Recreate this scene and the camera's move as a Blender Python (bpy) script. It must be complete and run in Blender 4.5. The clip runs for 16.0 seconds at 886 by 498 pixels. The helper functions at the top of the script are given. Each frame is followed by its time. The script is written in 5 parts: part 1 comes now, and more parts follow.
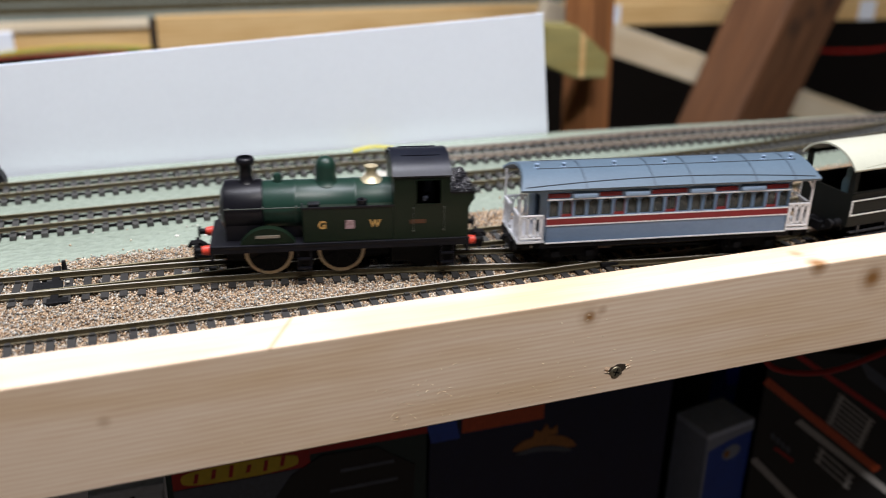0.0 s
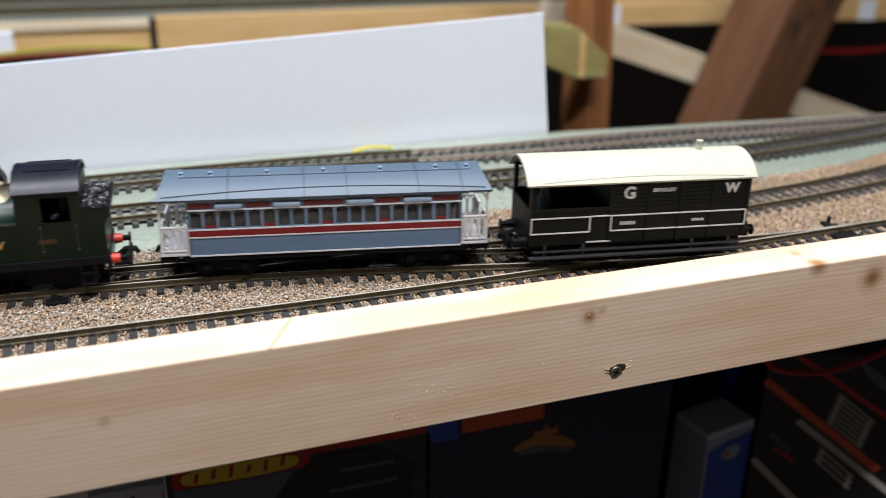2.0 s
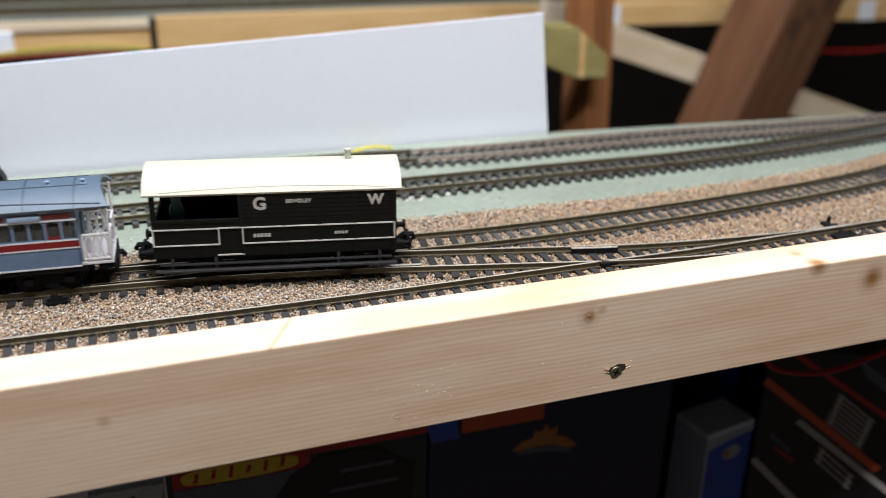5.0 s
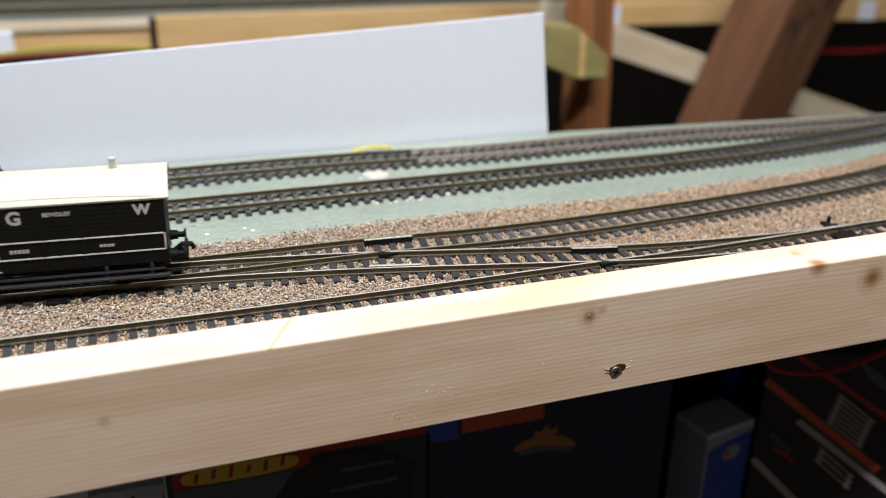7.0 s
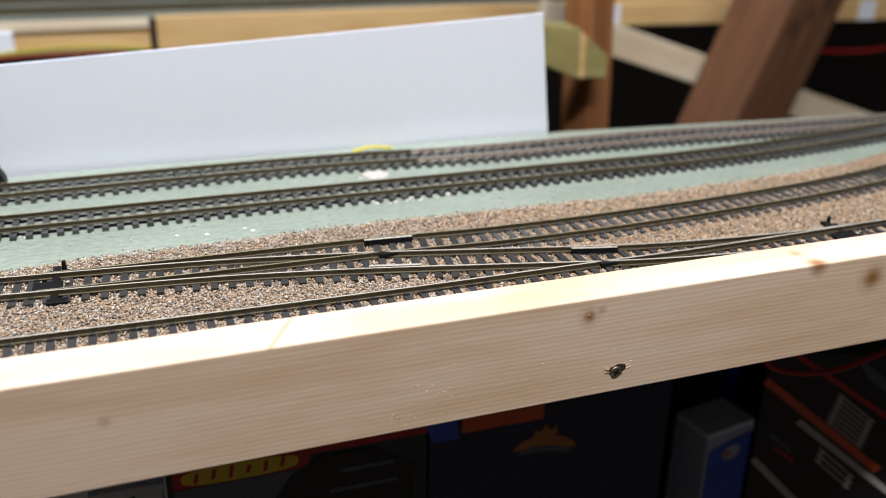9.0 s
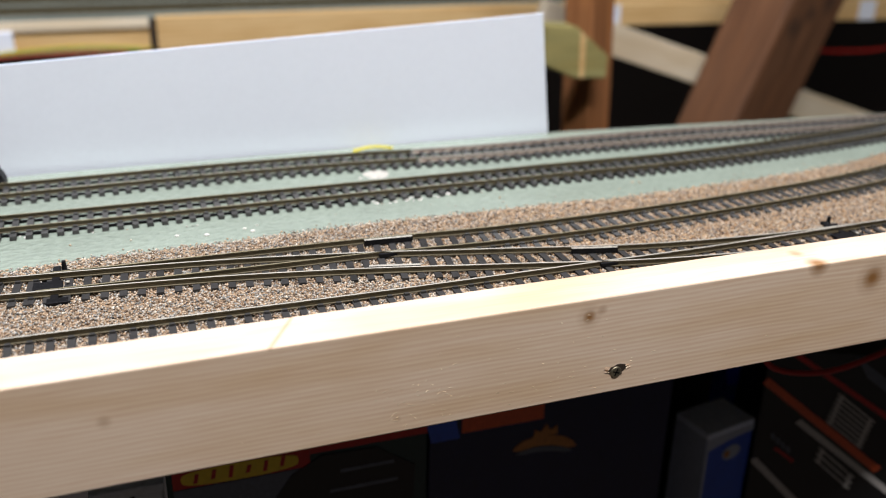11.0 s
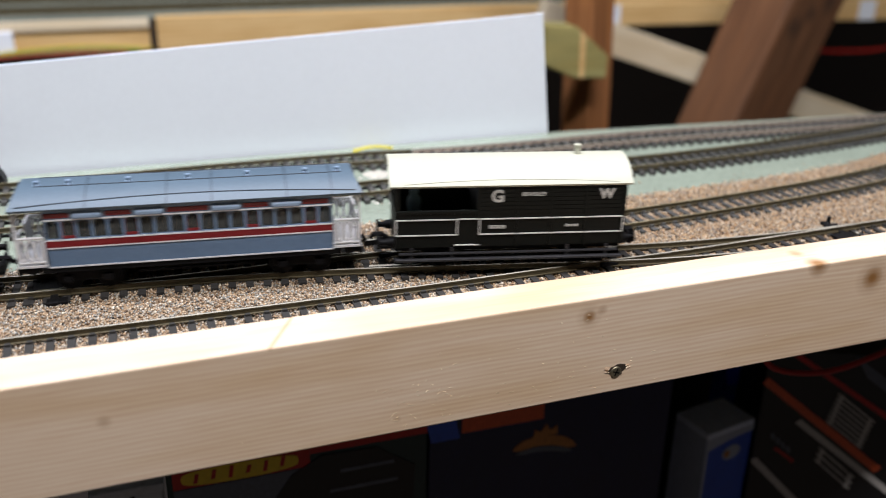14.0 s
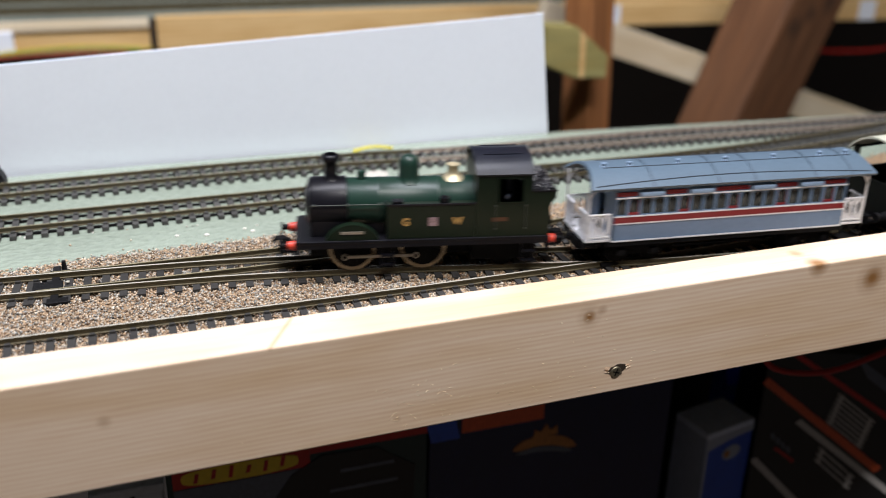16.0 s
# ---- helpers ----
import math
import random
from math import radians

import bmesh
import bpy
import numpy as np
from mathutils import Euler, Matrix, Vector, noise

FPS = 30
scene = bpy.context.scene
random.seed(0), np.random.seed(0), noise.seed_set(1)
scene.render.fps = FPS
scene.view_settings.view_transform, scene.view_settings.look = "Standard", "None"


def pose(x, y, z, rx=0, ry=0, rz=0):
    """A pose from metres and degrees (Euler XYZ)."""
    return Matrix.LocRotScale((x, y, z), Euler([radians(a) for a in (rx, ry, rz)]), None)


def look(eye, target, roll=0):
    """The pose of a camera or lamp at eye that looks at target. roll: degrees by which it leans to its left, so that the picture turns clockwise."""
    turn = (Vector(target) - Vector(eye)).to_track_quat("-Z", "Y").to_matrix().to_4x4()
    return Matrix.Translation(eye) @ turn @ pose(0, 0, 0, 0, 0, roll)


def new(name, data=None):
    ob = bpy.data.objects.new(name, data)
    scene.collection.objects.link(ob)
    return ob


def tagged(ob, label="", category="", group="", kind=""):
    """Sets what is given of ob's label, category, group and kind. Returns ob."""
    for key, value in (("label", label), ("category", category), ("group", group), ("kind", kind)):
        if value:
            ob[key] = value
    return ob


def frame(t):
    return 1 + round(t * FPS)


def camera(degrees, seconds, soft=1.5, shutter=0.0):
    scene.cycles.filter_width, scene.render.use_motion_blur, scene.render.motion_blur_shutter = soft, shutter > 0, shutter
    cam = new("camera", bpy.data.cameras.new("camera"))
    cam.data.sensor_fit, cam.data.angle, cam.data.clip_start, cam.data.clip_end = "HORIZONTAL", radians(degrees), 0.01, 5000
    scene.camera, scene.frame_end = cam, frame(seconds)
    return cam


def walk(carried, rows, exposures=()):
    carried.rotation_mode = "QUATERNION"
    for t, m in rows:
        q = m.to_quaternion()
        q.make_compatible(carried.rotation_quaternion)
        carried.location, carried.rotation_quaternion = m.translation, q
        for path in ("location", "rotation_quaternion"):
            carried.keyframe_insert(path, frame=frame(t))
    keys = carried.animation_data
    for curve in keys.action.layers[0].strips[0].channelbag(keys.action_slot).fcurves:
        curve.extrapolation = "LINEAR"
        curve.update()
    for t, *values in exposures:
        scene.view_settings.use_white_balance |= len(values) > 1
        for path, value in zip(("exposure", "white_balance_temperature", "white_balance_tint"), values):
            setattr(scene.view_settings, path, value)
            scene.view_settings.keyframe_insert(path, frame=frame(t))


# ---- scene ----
cam = camera(51.24, 16.0, 1.0, 0.5)
EYE = Vector((0.0, 0.0, 0.1777))
AIM = Vector((math.sin(radians(19.43)) * math.cos(radians(23.36)), math.cos(radians(19.43)) * math.cos(radians(23.36)), -math.sin(radians(23.36))))
VIEW = look(EYE, EYE + AIM, 1.24)
walk(cam, [(0.0, VIEW), (16.0, VIEW)], exposures=[(0.0, 0.0), (16.0, 0.0)])
cam.data.dof.use_dof = True
cam.data.dof.focus_distance = 0.40
cam.data.dof.aperture_fstop = 6.0

# ---------------------------------------------------------------- light
world = bpy.data.worlds.new("loft_dark")
scene.world = world
world.use_nodes = True
world.node_tree.nodes["Background"].inputs[0].default_value = (0.55, 0.62, 0.75, 1)
world.node_tree.nodes["Background"].inputs[1].default_value = 0.008


def area_lamp(name, at, to, sx, sy, watts, color):
    data = bpy.data.lights.new(name, "AREA")
    data.shape, data.size, data.size_y, data.energy, data.color = "RECTANGLE", sx, sy, watts, color
    ob = new(name, data)
    ob.matrix_world = look(at, to)
    return ob


area_lamp("strip_lamp", (-0.04, 0.40, 1.2), (-0.04, 0.401, 0.0), 0.9, 0.12, 19.5, (0.96, 0.965, 1.06))
# Added fill from the front, lifts the batten's front face; no source known there.
area_lamp("front_fill_lamp", (0.24, -0.25, 1.25), (0.22, 0.2, 0.0), 0.9, 0.12, 19.5, (1.0, 0.96, 0.96))

# ---------------------------------------------------------------- materials


def ramp_node(nt, stops):
    n = nt.nodes.new("ShaderNodeValToRGB")
    while len(n.color_ramp.elements) < len(stops):
        n.color_ramp.elements.new(0.5)
    for e, (p, col) in zip(n.color_ramp.elements, stops):
        e.position, e.color = p, (*col, 1)
    return n


def surface(name, color, rough=0.5, metal=0.0, grain=900.0, blotch=60.0, vary=0.18, bump=0.15, stretch=(1, 1, 1), per_object=0.0, spec=0.5, relief=0.0004):
    """A painted or plain surface: colour varied at two scales, roughness varied, fine bump."""
    m = bpy.data.materials.new(name)
    m.use_nodes = True
    nt = m.node_tree
    b = nt.nodes["Principled BSDF"]
    co = nt.nodes.new("ShaderNodeTexCoord")
    mp = nt.nodes.new("ShaderNodeMapping")
    mp.inputs["Scale"].default_value = stretch
    nt.links.new(co.outputs["Object"], mp.inputs[0])
    fine, wide = nt.nodes.new("ShaderNodeTexNoise"), nt.nodes.new("ShaderNodeTexNoise")
    fine.inputs["Scale"].default_value, wide.inputs["Scale"].default_value = grain, blotch
    fine.inputs["Detail"].default_value, wide.inputs["Detail"].default_value = 3, 4
    for n in (fine, wide):
        nt.links.new(mp.outputs[0], n.inputs["Vector"])
    add = nt.nodes.new("ShaderNodeMath")
    add.operation = "ADD"
    nt.links.new(fine.outputs["Fac"], add.inputs[0])
    nt.links.new(wide.outputs["Fac"], add.inputs[1])
    last = add
    if per_object:
        info = nt.nodes.new("ShaderNodeObjectInfo")
        mul = nt.nodes.new("ShaderNodeMath")
        mul.operation = "MULTIPLY_ADD"
        mul.inputs[1].default_value = per_object
        nt.links.new(info.outputs["Random"], mul.inputs[0])
        nt.links.new(add.outputs[0], mul.inputs[2])
        last = mul
    half = nt.nodes.new("ShaderNodeMath")
    half.operation = "MULTIPLY"
    half.inputs[1].default_value = 0.5
    nt.links.new(last.outputs[0], half.inputs[0])
    c = Vector(color)
    r = ramp_node(nt, [(0.3, tuple(c * (1 - vary))), (0.7, tuple(min(1, v * (1 + vary)) for v in c))])
    nt.links.new(half.outputs[0], r.inputs[0])
    nt.links.new(r.outputs[0], b.inputs["Base Color"])
    rr = nt.nodes.new("ShaderNodeMapRange")
    rr.inputs["To Min"].default_value, rr.inputs["To Max"].default_value = max(0.02, rough - 0.08), min(1, rough + 0.08)
    nt.links.new(wide.outputs["Fac"], rr.inputs[0])
    nt.links.new(rr.outputs[0], b.inputs["Roughness"])
    b.inputs["Metallic"].default_value = metal
    b.inputs["Specular IOR Level"].default_value = spec
    if bump:
        bn = nt.nodes.new("ShaderNodeBump")
        bn.inputs["Strength"].default_value, bn.inputs["Distance"].default_value = bump, relief
        nt.links.new(add.outputs[0], bn.inputs["Height"])
        nt.links.new(bn.outputs[0], b.inputs["Normal"])
    return m


def timber(name, light, dark, scale=(9, 150, 150), rings=55.0, knots=(), rough=0.6, contrast=0.5, knot=(0.33, 0.155, 0.045), ring_share=0.16):
    """Sawn timber with the grain along x; knots: (x, y, z, radius) in metres in the piece's own space."""
    m = bpy.data.materials.new(name)
    m.use_nodes = True
    nt = m.node_tree
    b = nt.nodes["Principled BSDF"]
    co = nt.nodes.new("ShaderNodeTexCoord")
    # knots bend the grain round them
    warp = nt.nodes.new("ShaderNodeTexNoise")
    warp.inputs["Scale"].default_value = 7.0
    nt.links.new(co.outputs["Object"], warp.inputs["Vector"])
    off = nt.nodes.new("ShaderNodeVectorMath")
    off.operation = "MULTIPLY_ADD"
    off.inputs[1].default_value = (0.0, 0.004, 0.004)
    nt.links.new(warp.outputs["Color"], off.inputs[0])
    nt.links.new(co.outputs["Object"], off.inputs[2])
    mp = nt.nodes.new("ShaderNodeMapping")
    mp.inputs["Scale"].default_value = scale
    nt.links.new(off.outputs[0], mp.inputs[0])
    fibre = nt.nodes.new("ShaderNodeTexNoise")
    fibre.inputs["Scale"].default_value, fibre.inputs["Detail"].default_value = 3.0, 6
    nt.links.new(mp.outputs[0], fibre.inputs["Vector"])
    wave = nt.nodes.new("ShaderNodeTexWave")
    wave.bands_direction = "Z"
    wave.inputs["Scale"].default_value = rings
    wave.inputs["Distortion"].default_value = 5.0
    wave.inputs["Detail"].default_value = 3.0
    wave.inputs["Detail Scale"].default_value = 0.6
    mp2 = nt.nodes.new("ShaderNodeMapping")
    mp2.inputs["Scale"].default_value = (0.12, 0.35, 1.0)
    nt.links.new(off.outputs[0], mp2.inputs[0])
    nt.links.new(mp2.outputs[0], wave.inputs["Vector"])
    mix = nt.nodes.new("ShaderNodeMix")
    mix.inputs["Factor"].default_value = ring_share
    nt.links.new(fibre.outputs["Fac"], mix.inputs[2])
    nt.links.new(wave.outputs["Fac"], mix.inputs[3])
    lo, hi = 0.5 - contrast / 2, 0.5 + contrast / 2
    r = ramp_node(nt, [(lo, dark), (hi, light)])
    nt.links.new(mix.outputs[0], r.inputs[0])
    cloud = nt.nodes.new("ShaderNodeTexNoise")
    cloud.inputs["Scale"].default_value, cloud.inputs["Detail"].default_value = 1.0, 3
    mp3 = nt.nodes.new("ShaderNodeMapping")
    mp3.inputs["Scale"].default_value = (9, 55, 55)
    nt.links.new(off.outputs[0], mp3.inputs[0])
    nt.links.new(mp3.outputs[0], cloud.inputs["Vector"])
    tone = ramp_node(nt, [(0.32, (0.88, 0.81, 0.70)), (0.62, (1.0, 1.0, 1.0))])
    nt.links.new(cloud.outputs["Fac"], tone.inputs[0])
    shade = nt.nodes.new("ShaderNodeMix")
    shade.data_type, shade.blend_type = "RGBA", "MULTIPLY"
    shade.inputs["Factor"].default_value = 1.0
    nt.links.new(r.outputs[0], shade.inputs[6])
    nt.links.new(tone.outputs[0], shade.inputs[7])
    color = shade.outputs[2]
    for x, y, z, radius, *depth in knots:
        d = nt.nodes.new("ShaderNodeVectorMath")
        d.operation = "DISTANCE"
        d.inputs[1].default_value = (x, y, z)
        nt.links.new(co.outputs["Object"], d.inputs[0])
        core = nt.nodes.new("ShaderNodeMapRange")
        core.inputs["From Min"].default_value, core.inputs["From Max"].default_value = radius * 0.3, radius * 1.3
        core.inputs["To Min"].default_value, core.inputs["To Max"].default_value = (depth or [0.8])[0], 0.0
        nt.links.new(d.outputs["Value"], core.inputs[0])
        mk = nt.nodes.new("ShaderNodeMix")
        mk.data_type = "RGBA"
        nt.links.new(core.outputs[0], mk.inputs["Factor"])
        nt.links.new(color, mk.inputs[6])
        mk.inputs[7].default_value = (*knot, 1)
        color = mk.outputs[2]
    nt.links.new(color, b.inputs["Base Color"])
    b.inputs["Roughness"].default_value = rough
    bn = nt.nodes.new("ShaderNodeBump")
    bn.inputs["Strength"].default_value, bn.inputs["Distance"].default_value = 0.12, 0.0002
    nt.links.new(mix.outputs[0], bn.inputs["Height"])
    nt.links.new(bn.outputs[0], b.inputs["Normal"])
    return m


def pebble_material():
    m = bpy.data.materials.new("ballast_granules")
    m.use_nodes = True
    nt = m.node_tree
    b = nt.nodes["Principled BSDF"]
    geo = nt.nodes.new("ShaderNodeNewGeometry")
    sandy = ramp_node(nt, [(0.0, (0.04, 0.036, 0.032)), (0.12, (0.21, 0.125, 0.07)), (0.34, (0.52, 0.33, 0.17)), (0.55, (0.54, 0.41, 0.27)), (0.72, (0.22, 0.20, 0.18)), (0.88, (0.42, 0.36, 0.29)), (1.0, (0.74, 0.62, 0.46))])
    grey = ramp_node(nt, [(0.0, (0.03, 0.029, 0.027)), (0.12, (0.19, 0.125, 0.08)), (0.34, (0.52, 0.36, 0.22)), (0.55, (0.54, 0.44, 0.33)), (0.72, (0.20, 0.21, 0.20)), (0.88, (0.42, 0.40, 0.36)), (1.0, (0.78, 0.69, 0.56))])
    # a second bag of granules was used towards the far end
    split = nt.nodes.new("ShaderNodeSeparateXYZ")
    nt.links.new(geo.outputs["Position"], split.inputs[0])
    span = nt.nodes.new("ShaderNodeMapRange")
    span.inputs["From Min"].default_value, span.inputs["From Max"].default_value = 0.05, 0.24
    nt.links.new(split.outputs["X"], span.inputs[0])
    both = nt.nodes.new("ShaderNodeMix")
    both.data_type = "RGBA"
    nt.links.new(span.outputs[0], both.inputs["Factor"])
    for ramp, slot in ((grey, 6), (sandy, 7)):
        nt.links.new(geo.outputs["Random Per Island"], ramp.inputs[0])
        nt.links.new(ramp.outputs[0], both.inputs[slot])
    nt.links.new(both.outputs[2], b.inputs["Base Color"])
    b.inputs["Roughness"].default_value = 0.75
    return m


def clear_glaze():
    m = bpy.data.materials.new("clear_glazing")
    m.use_nodes = True
    b = m.node_tree.nodes["Principled BSDF"]
    b.inputs["Base Color"].default_value = (0.30, 0.31, 0.29, 1)
    b.inputs["Roughness"].default_value = 0.12
    b.inputs["Transmission Weight"].default_value = 0.8
    b.inputs["IOR"].default_value = 1.1
    return m


PINE = timber("planed_pine", (0.96, 0.80, 0.63), (0.82, 0.60, 0.425), scale=(14, 300, 300), rings=150.0, knots=((0.1677, 0.0, 0.0049, 0.0050, 0.35), (0.1677, 0.0, 0.0049, 0.0026, 0.85), (0.1677, 0.0, 0.0049, 0.0009, 0.95), (0.1735, 0.0, 0.0072, 0.0022, 0.4), (0.3137, 0.0, 0.0018, 0.0080, 0.45), (0.3137, 0.0, 0.0018, 0.0048, 0.85), (0.3137, 0.0, 0.0018, 0.0020, 0.9), (0.2815, 0.001, 0.0125, 0.0052, 0.9), (0.2790, 0.013, 0.0130, 0.0036, 0.5), *[(0.0385 + 0.0118 * k / 13, 0.0 + 0.0205 * k / 13, 0.0129, 0.0011, 0.5) for k in range(14)], (-0.02, 0.0, -0.006, 0.0025, 0.35), (0.086, 0.0, -0.027, 0.0015, 0.3)), contrast=0.62, ring_share=0.3)
INK_YELLOW_WIRE = surface("yellow_wire_sheath", (0.55, 0.42, 0.03), 0.4, 0, 900, 100, 0.1, 0.0)
INK_GREEN_WIRE = surface("green_wire_sheath", (0.12, 0.22, 0.04), 0.4, 0, 900, 100, 0.1, 0.0)
INK_RED_WIRE = surface("red_wire_sheath", (0.38, 0.05, 0.02), 0.4, 0, 900, 100, 0.1, 0.0)
PINE_OLD = timber("yellowed_pine", (0.80, 0.57, 0.28), (0.60, 0.39, 0.16), contrast=0.7)
PINE_WHITE = timber("pale_pine", (0.80, 0.72, 0.56), (0.68, 0.57, 0.40), contrast=0.8)
OAK = timber("old_brown_beam", (0.23, 0.10, 0.040), (0.06, 0.027, 0.012), scale=(5, 40, 40), rings=22.0, knots=((0.215, -0.036, -0.010, 0.026, 0.8), (0.245, -0.036, 0.014, 0.012, 0.7), *[(0.07 + 0.017 * k, -0.036, -0.018 + 0.003 * (k % 3), 0.014, 0.6) for k in range(7)], (0.03, -0.036, 0.022, 0.012, 0.6), (0.05, -0.036, 0.004, 0.009, 0.6), (0.14, -0.036, 0.028, 0.011, 0.6)), rough=0.8, contrast=0.8, knot=(0.022, 0.012, 0.008))
OAK_POST = timber("old_orange_brown_post", (0.48, 0.20, 0.065), (0.15, 0.06, 0.022), scale=(5, 40, 40), rings=22.0, knots=((-0.1, -0.024, 0.0, 0.012, 0.5),), rough=0.8, contrast=0.8, knot=(0.05, 0.02, 0.012))
TREATED = timber("treated_timber", (0.42, 0.35, 0.13), (0.22, 0.23, 0.10), scale=(9, 60, 60), contrast=0.9)
GREEN_BOARD = surface("green_painted_board", (0.30, 0.355, 0.29), 0.17, 0, 360, 22, 0.18, 1.0, stretch=(0.6, 1, 1), relief=0.0011)
BALLAST = pebble_material()
GLUE_BED = surface("ballast_bed", (0.26, 0.18, 0.11), 0.9, 0, 1600, 120, 0.5, 0.5)
RAIL_DULL = surface("olive_tarnished_rail_head", (0.33, 0.29, 0.18), 0.38, 0.4, 300, 40, 0.25, 0.0)
RAIL_TOP = surface("polished_rail_head", (0.62, 0.59, 0.50), 0.24, 0.3, 300, 40, 0.15, 0.0)
RAIL_SIDE = surface("tarnished_rail_side", (0.10, 0.082, 0.046), 0.5, 0.4, 900, 60, 0.25, 0.1)
RAIL_PALE = surface("pale_rail_side", (0.46, 0.38, 0.32), 0.45, 0.5, 900, 60, 0.2, 0.1)
SLEEPER = surface("black_plastic_sleeper", (0.028, 0.027, 0.026), 0.6, 0, 1500, 220, 0.5, 0.3, per_object=0.6, spec=0.25)
SLEEPER_DUSTY = surface("dusty_grey_sleeper", (0.054, 0.054, 0.052), 0.7, 0, 1500, 220, 0.5, 0.3, per_object=0.8, spec=0.2)
BLACK = surface("black_plastic", (0.010, 0.010, 0.011), 0.5, 0, 900, 160, 0.3, 0.15, spec=0.15)
UNDER = surface("underframe_black", (0.005, 0.005, 0.006), 0.6, 0, 900, 160, 0.3, 0.2, spec=0.15)
WHITE_BOARD = surface("white_board", (0.82, 0.87, 0.95), 0.45, 0, 300, 6, 0.02, 0.04)
# Near-black: dark boarding with the unlit loft's shade put into the colour.
SHADE_BOARDING = surface("shade_dark_boarding", (0.022, 0.016, 0.012), 0.9, 0, 60, 4, 0.35, 0.3)
FLOOR_MAT = surface("loft_floor_boards", (0.07, 0.05, 0.035), 0.85, 0, 60, 4, 0.3, 0.3)
# Pale so the unseen south wall and ceiling bounce light onto front faces.
BOUNCE_WALL = surface("bounce_wall_pale", (0.24, 0.235, 0.23), 0.9, 0, 60, 4, 0.08, 0.1)
CEILING_MAT = surface("bounce_ceiling_lining", (0.45, 0.44, 0.42), 0.9, 0, 60, 4, 0.15, 0.2)

MM = 0.001
# ---------------------------------------------------------------- mesh helpers, in millimetres


def finish(name, bm, materials, smooth=None):
    bmesh.ops.recalc_face_normals(bm, faces=bm.faces)
    for v in bm.verts:
        v.co *= MM
    me = bpy.data.meshes.new(name)
    bm.to_mesh(me)
    bm.free()
    for m in (materials if isinstance(materials, (list, tuple)) else [materials]):
        me.materials.append(m)
    if smooth is not None:
        me.polygons.foreach_set("use_smooth", [True] * len(me.polygons))
        me.set_sharp_from_angle(angle=radians(smooth))
    return me


def part(name, bm, material, parent, label="", smooth=18):
    ob = new(name, finish(name, bm, material, smooth))
    ob.parent = parent
    return tagged(ob, label)


def thing(name, label, category, group="", kind="", at=(0, 0, 0)):
    ob = new(name)
    ob.empty_display_size = 0.01
    ob.location = Vector(at) * MM
    return tagged(ob, label, category, group, kind)


def solid(name, bm, material, label, category, group="", kind="", smooth=18):
    return tagged(new(name, finish(name, bm, material, smooth)), label, category, group, kind)


def box(bm, x0, x1, y0, y1, z0, z1, bevel=0.0, m=None, index=0):
    made = bmesh.ops.create_cube(bm, size=1.0)["verts"]
    for v in made:
        v.co = Vector(((x0 + x1) / 2 + v.co.x * (x1 - x0), (y0 + y1) / 2 + v.co.y * (y1 - y0), (z0 + z1) / 2 + v.co.z * (z1 - z0)))
    faces = {f for v in made for f in v.link_faces}
    for f in faces:
        f.material_index = index
    if bevel:
        edges = list({e for v in made for e in v.link_edges})
        made = bmesh.ops.bevel(bm, geom=edges, offset=bevel, segments=2, profile=0.5, affect="EDGES")["verts"]
    if m is not None:
        bmesh.ops.transform(bm, matrix=m, verts=list(made))
    return bm


def rod(bm, a, b, r0, r1=None, n=14, index=0):
    a, b = Vector(a), Vector(b)
    m = Matrix.Translation((a + b) / 2) @ (b - a).to_track_quat("Z", "Y").to_matrix().to_4x4()
    made = bmesh.ops.create_cone(bm, cap_ends=True, segments=n, radius1=r0, radius2=r0 if r1 is None else r1, depth=(b - a).length, matrix=m)["verts"]
    for f in {f for v in made for f in v.link_faces}:
        f.material_index = index
    return bm


def lathe(bm, profile, at, n=24, axis="Z"):
    """profile: (radius, height) from the base up, turned round an axis through at."""
    rings = []
    for r, h in profile:
        ring = []
        for i in range(n):
            a = 2 * math.pi * i / n
            p = (r * math.cos(a), r * math.sin(a), h) if axis == "Z" else (h, r * math.cos(a), r * math.sin(a))
            ring.append(bm.verts.new(Vector(at) + Vector(p)))
        rings.append(ring)
    for lo, hi in zip(rings, rings[1:]):
        for i in range(n):
            bm.faces.new((lo[i], lo[(i + 1) % n], hi[(i + 1) % n], hi[i]))
    bm.faces.new(rings[0][::-1])
    bm.faces.new(rings[-1])
    return bm


def extrude_yz(bm, outline, x0, x1, index=0):
    """A prism along x with the outline given as (y, z)."""
    a = [bm.verts.new((x0, y, z)) for y, z in outline]
    b = [bm.verts.new((x1, y, z)) for y, z in outline]
    n = len(outline)
    fs = [bm.faces.new((a[i], a[(i + 1) % n], b[(i + 1) % n], b[i])) for i in range(n)] + [bm.faces.new(a[::-1]), bm.faces.new(b)]
    for f in fs:
        f.material_index = index
    return bm


def extrude_xz(bm, outline, y0, y1, index=0):
    a = [bm.verts.new((x, y0, z)) for x, z in outline]
    b = [bm.verts.new((x, y1, z)) for x, z in outline]
    n = len(outline)
    fs = [bm.faces.new((a[i], a[(i + 1) % n], b[(i + 1) % n], b[i])) for i in range(n)] + [bm.faces.new(a[::-1]), bm.faces.new(b)]
    for f in fs:
        f.material_index = index
    return bm


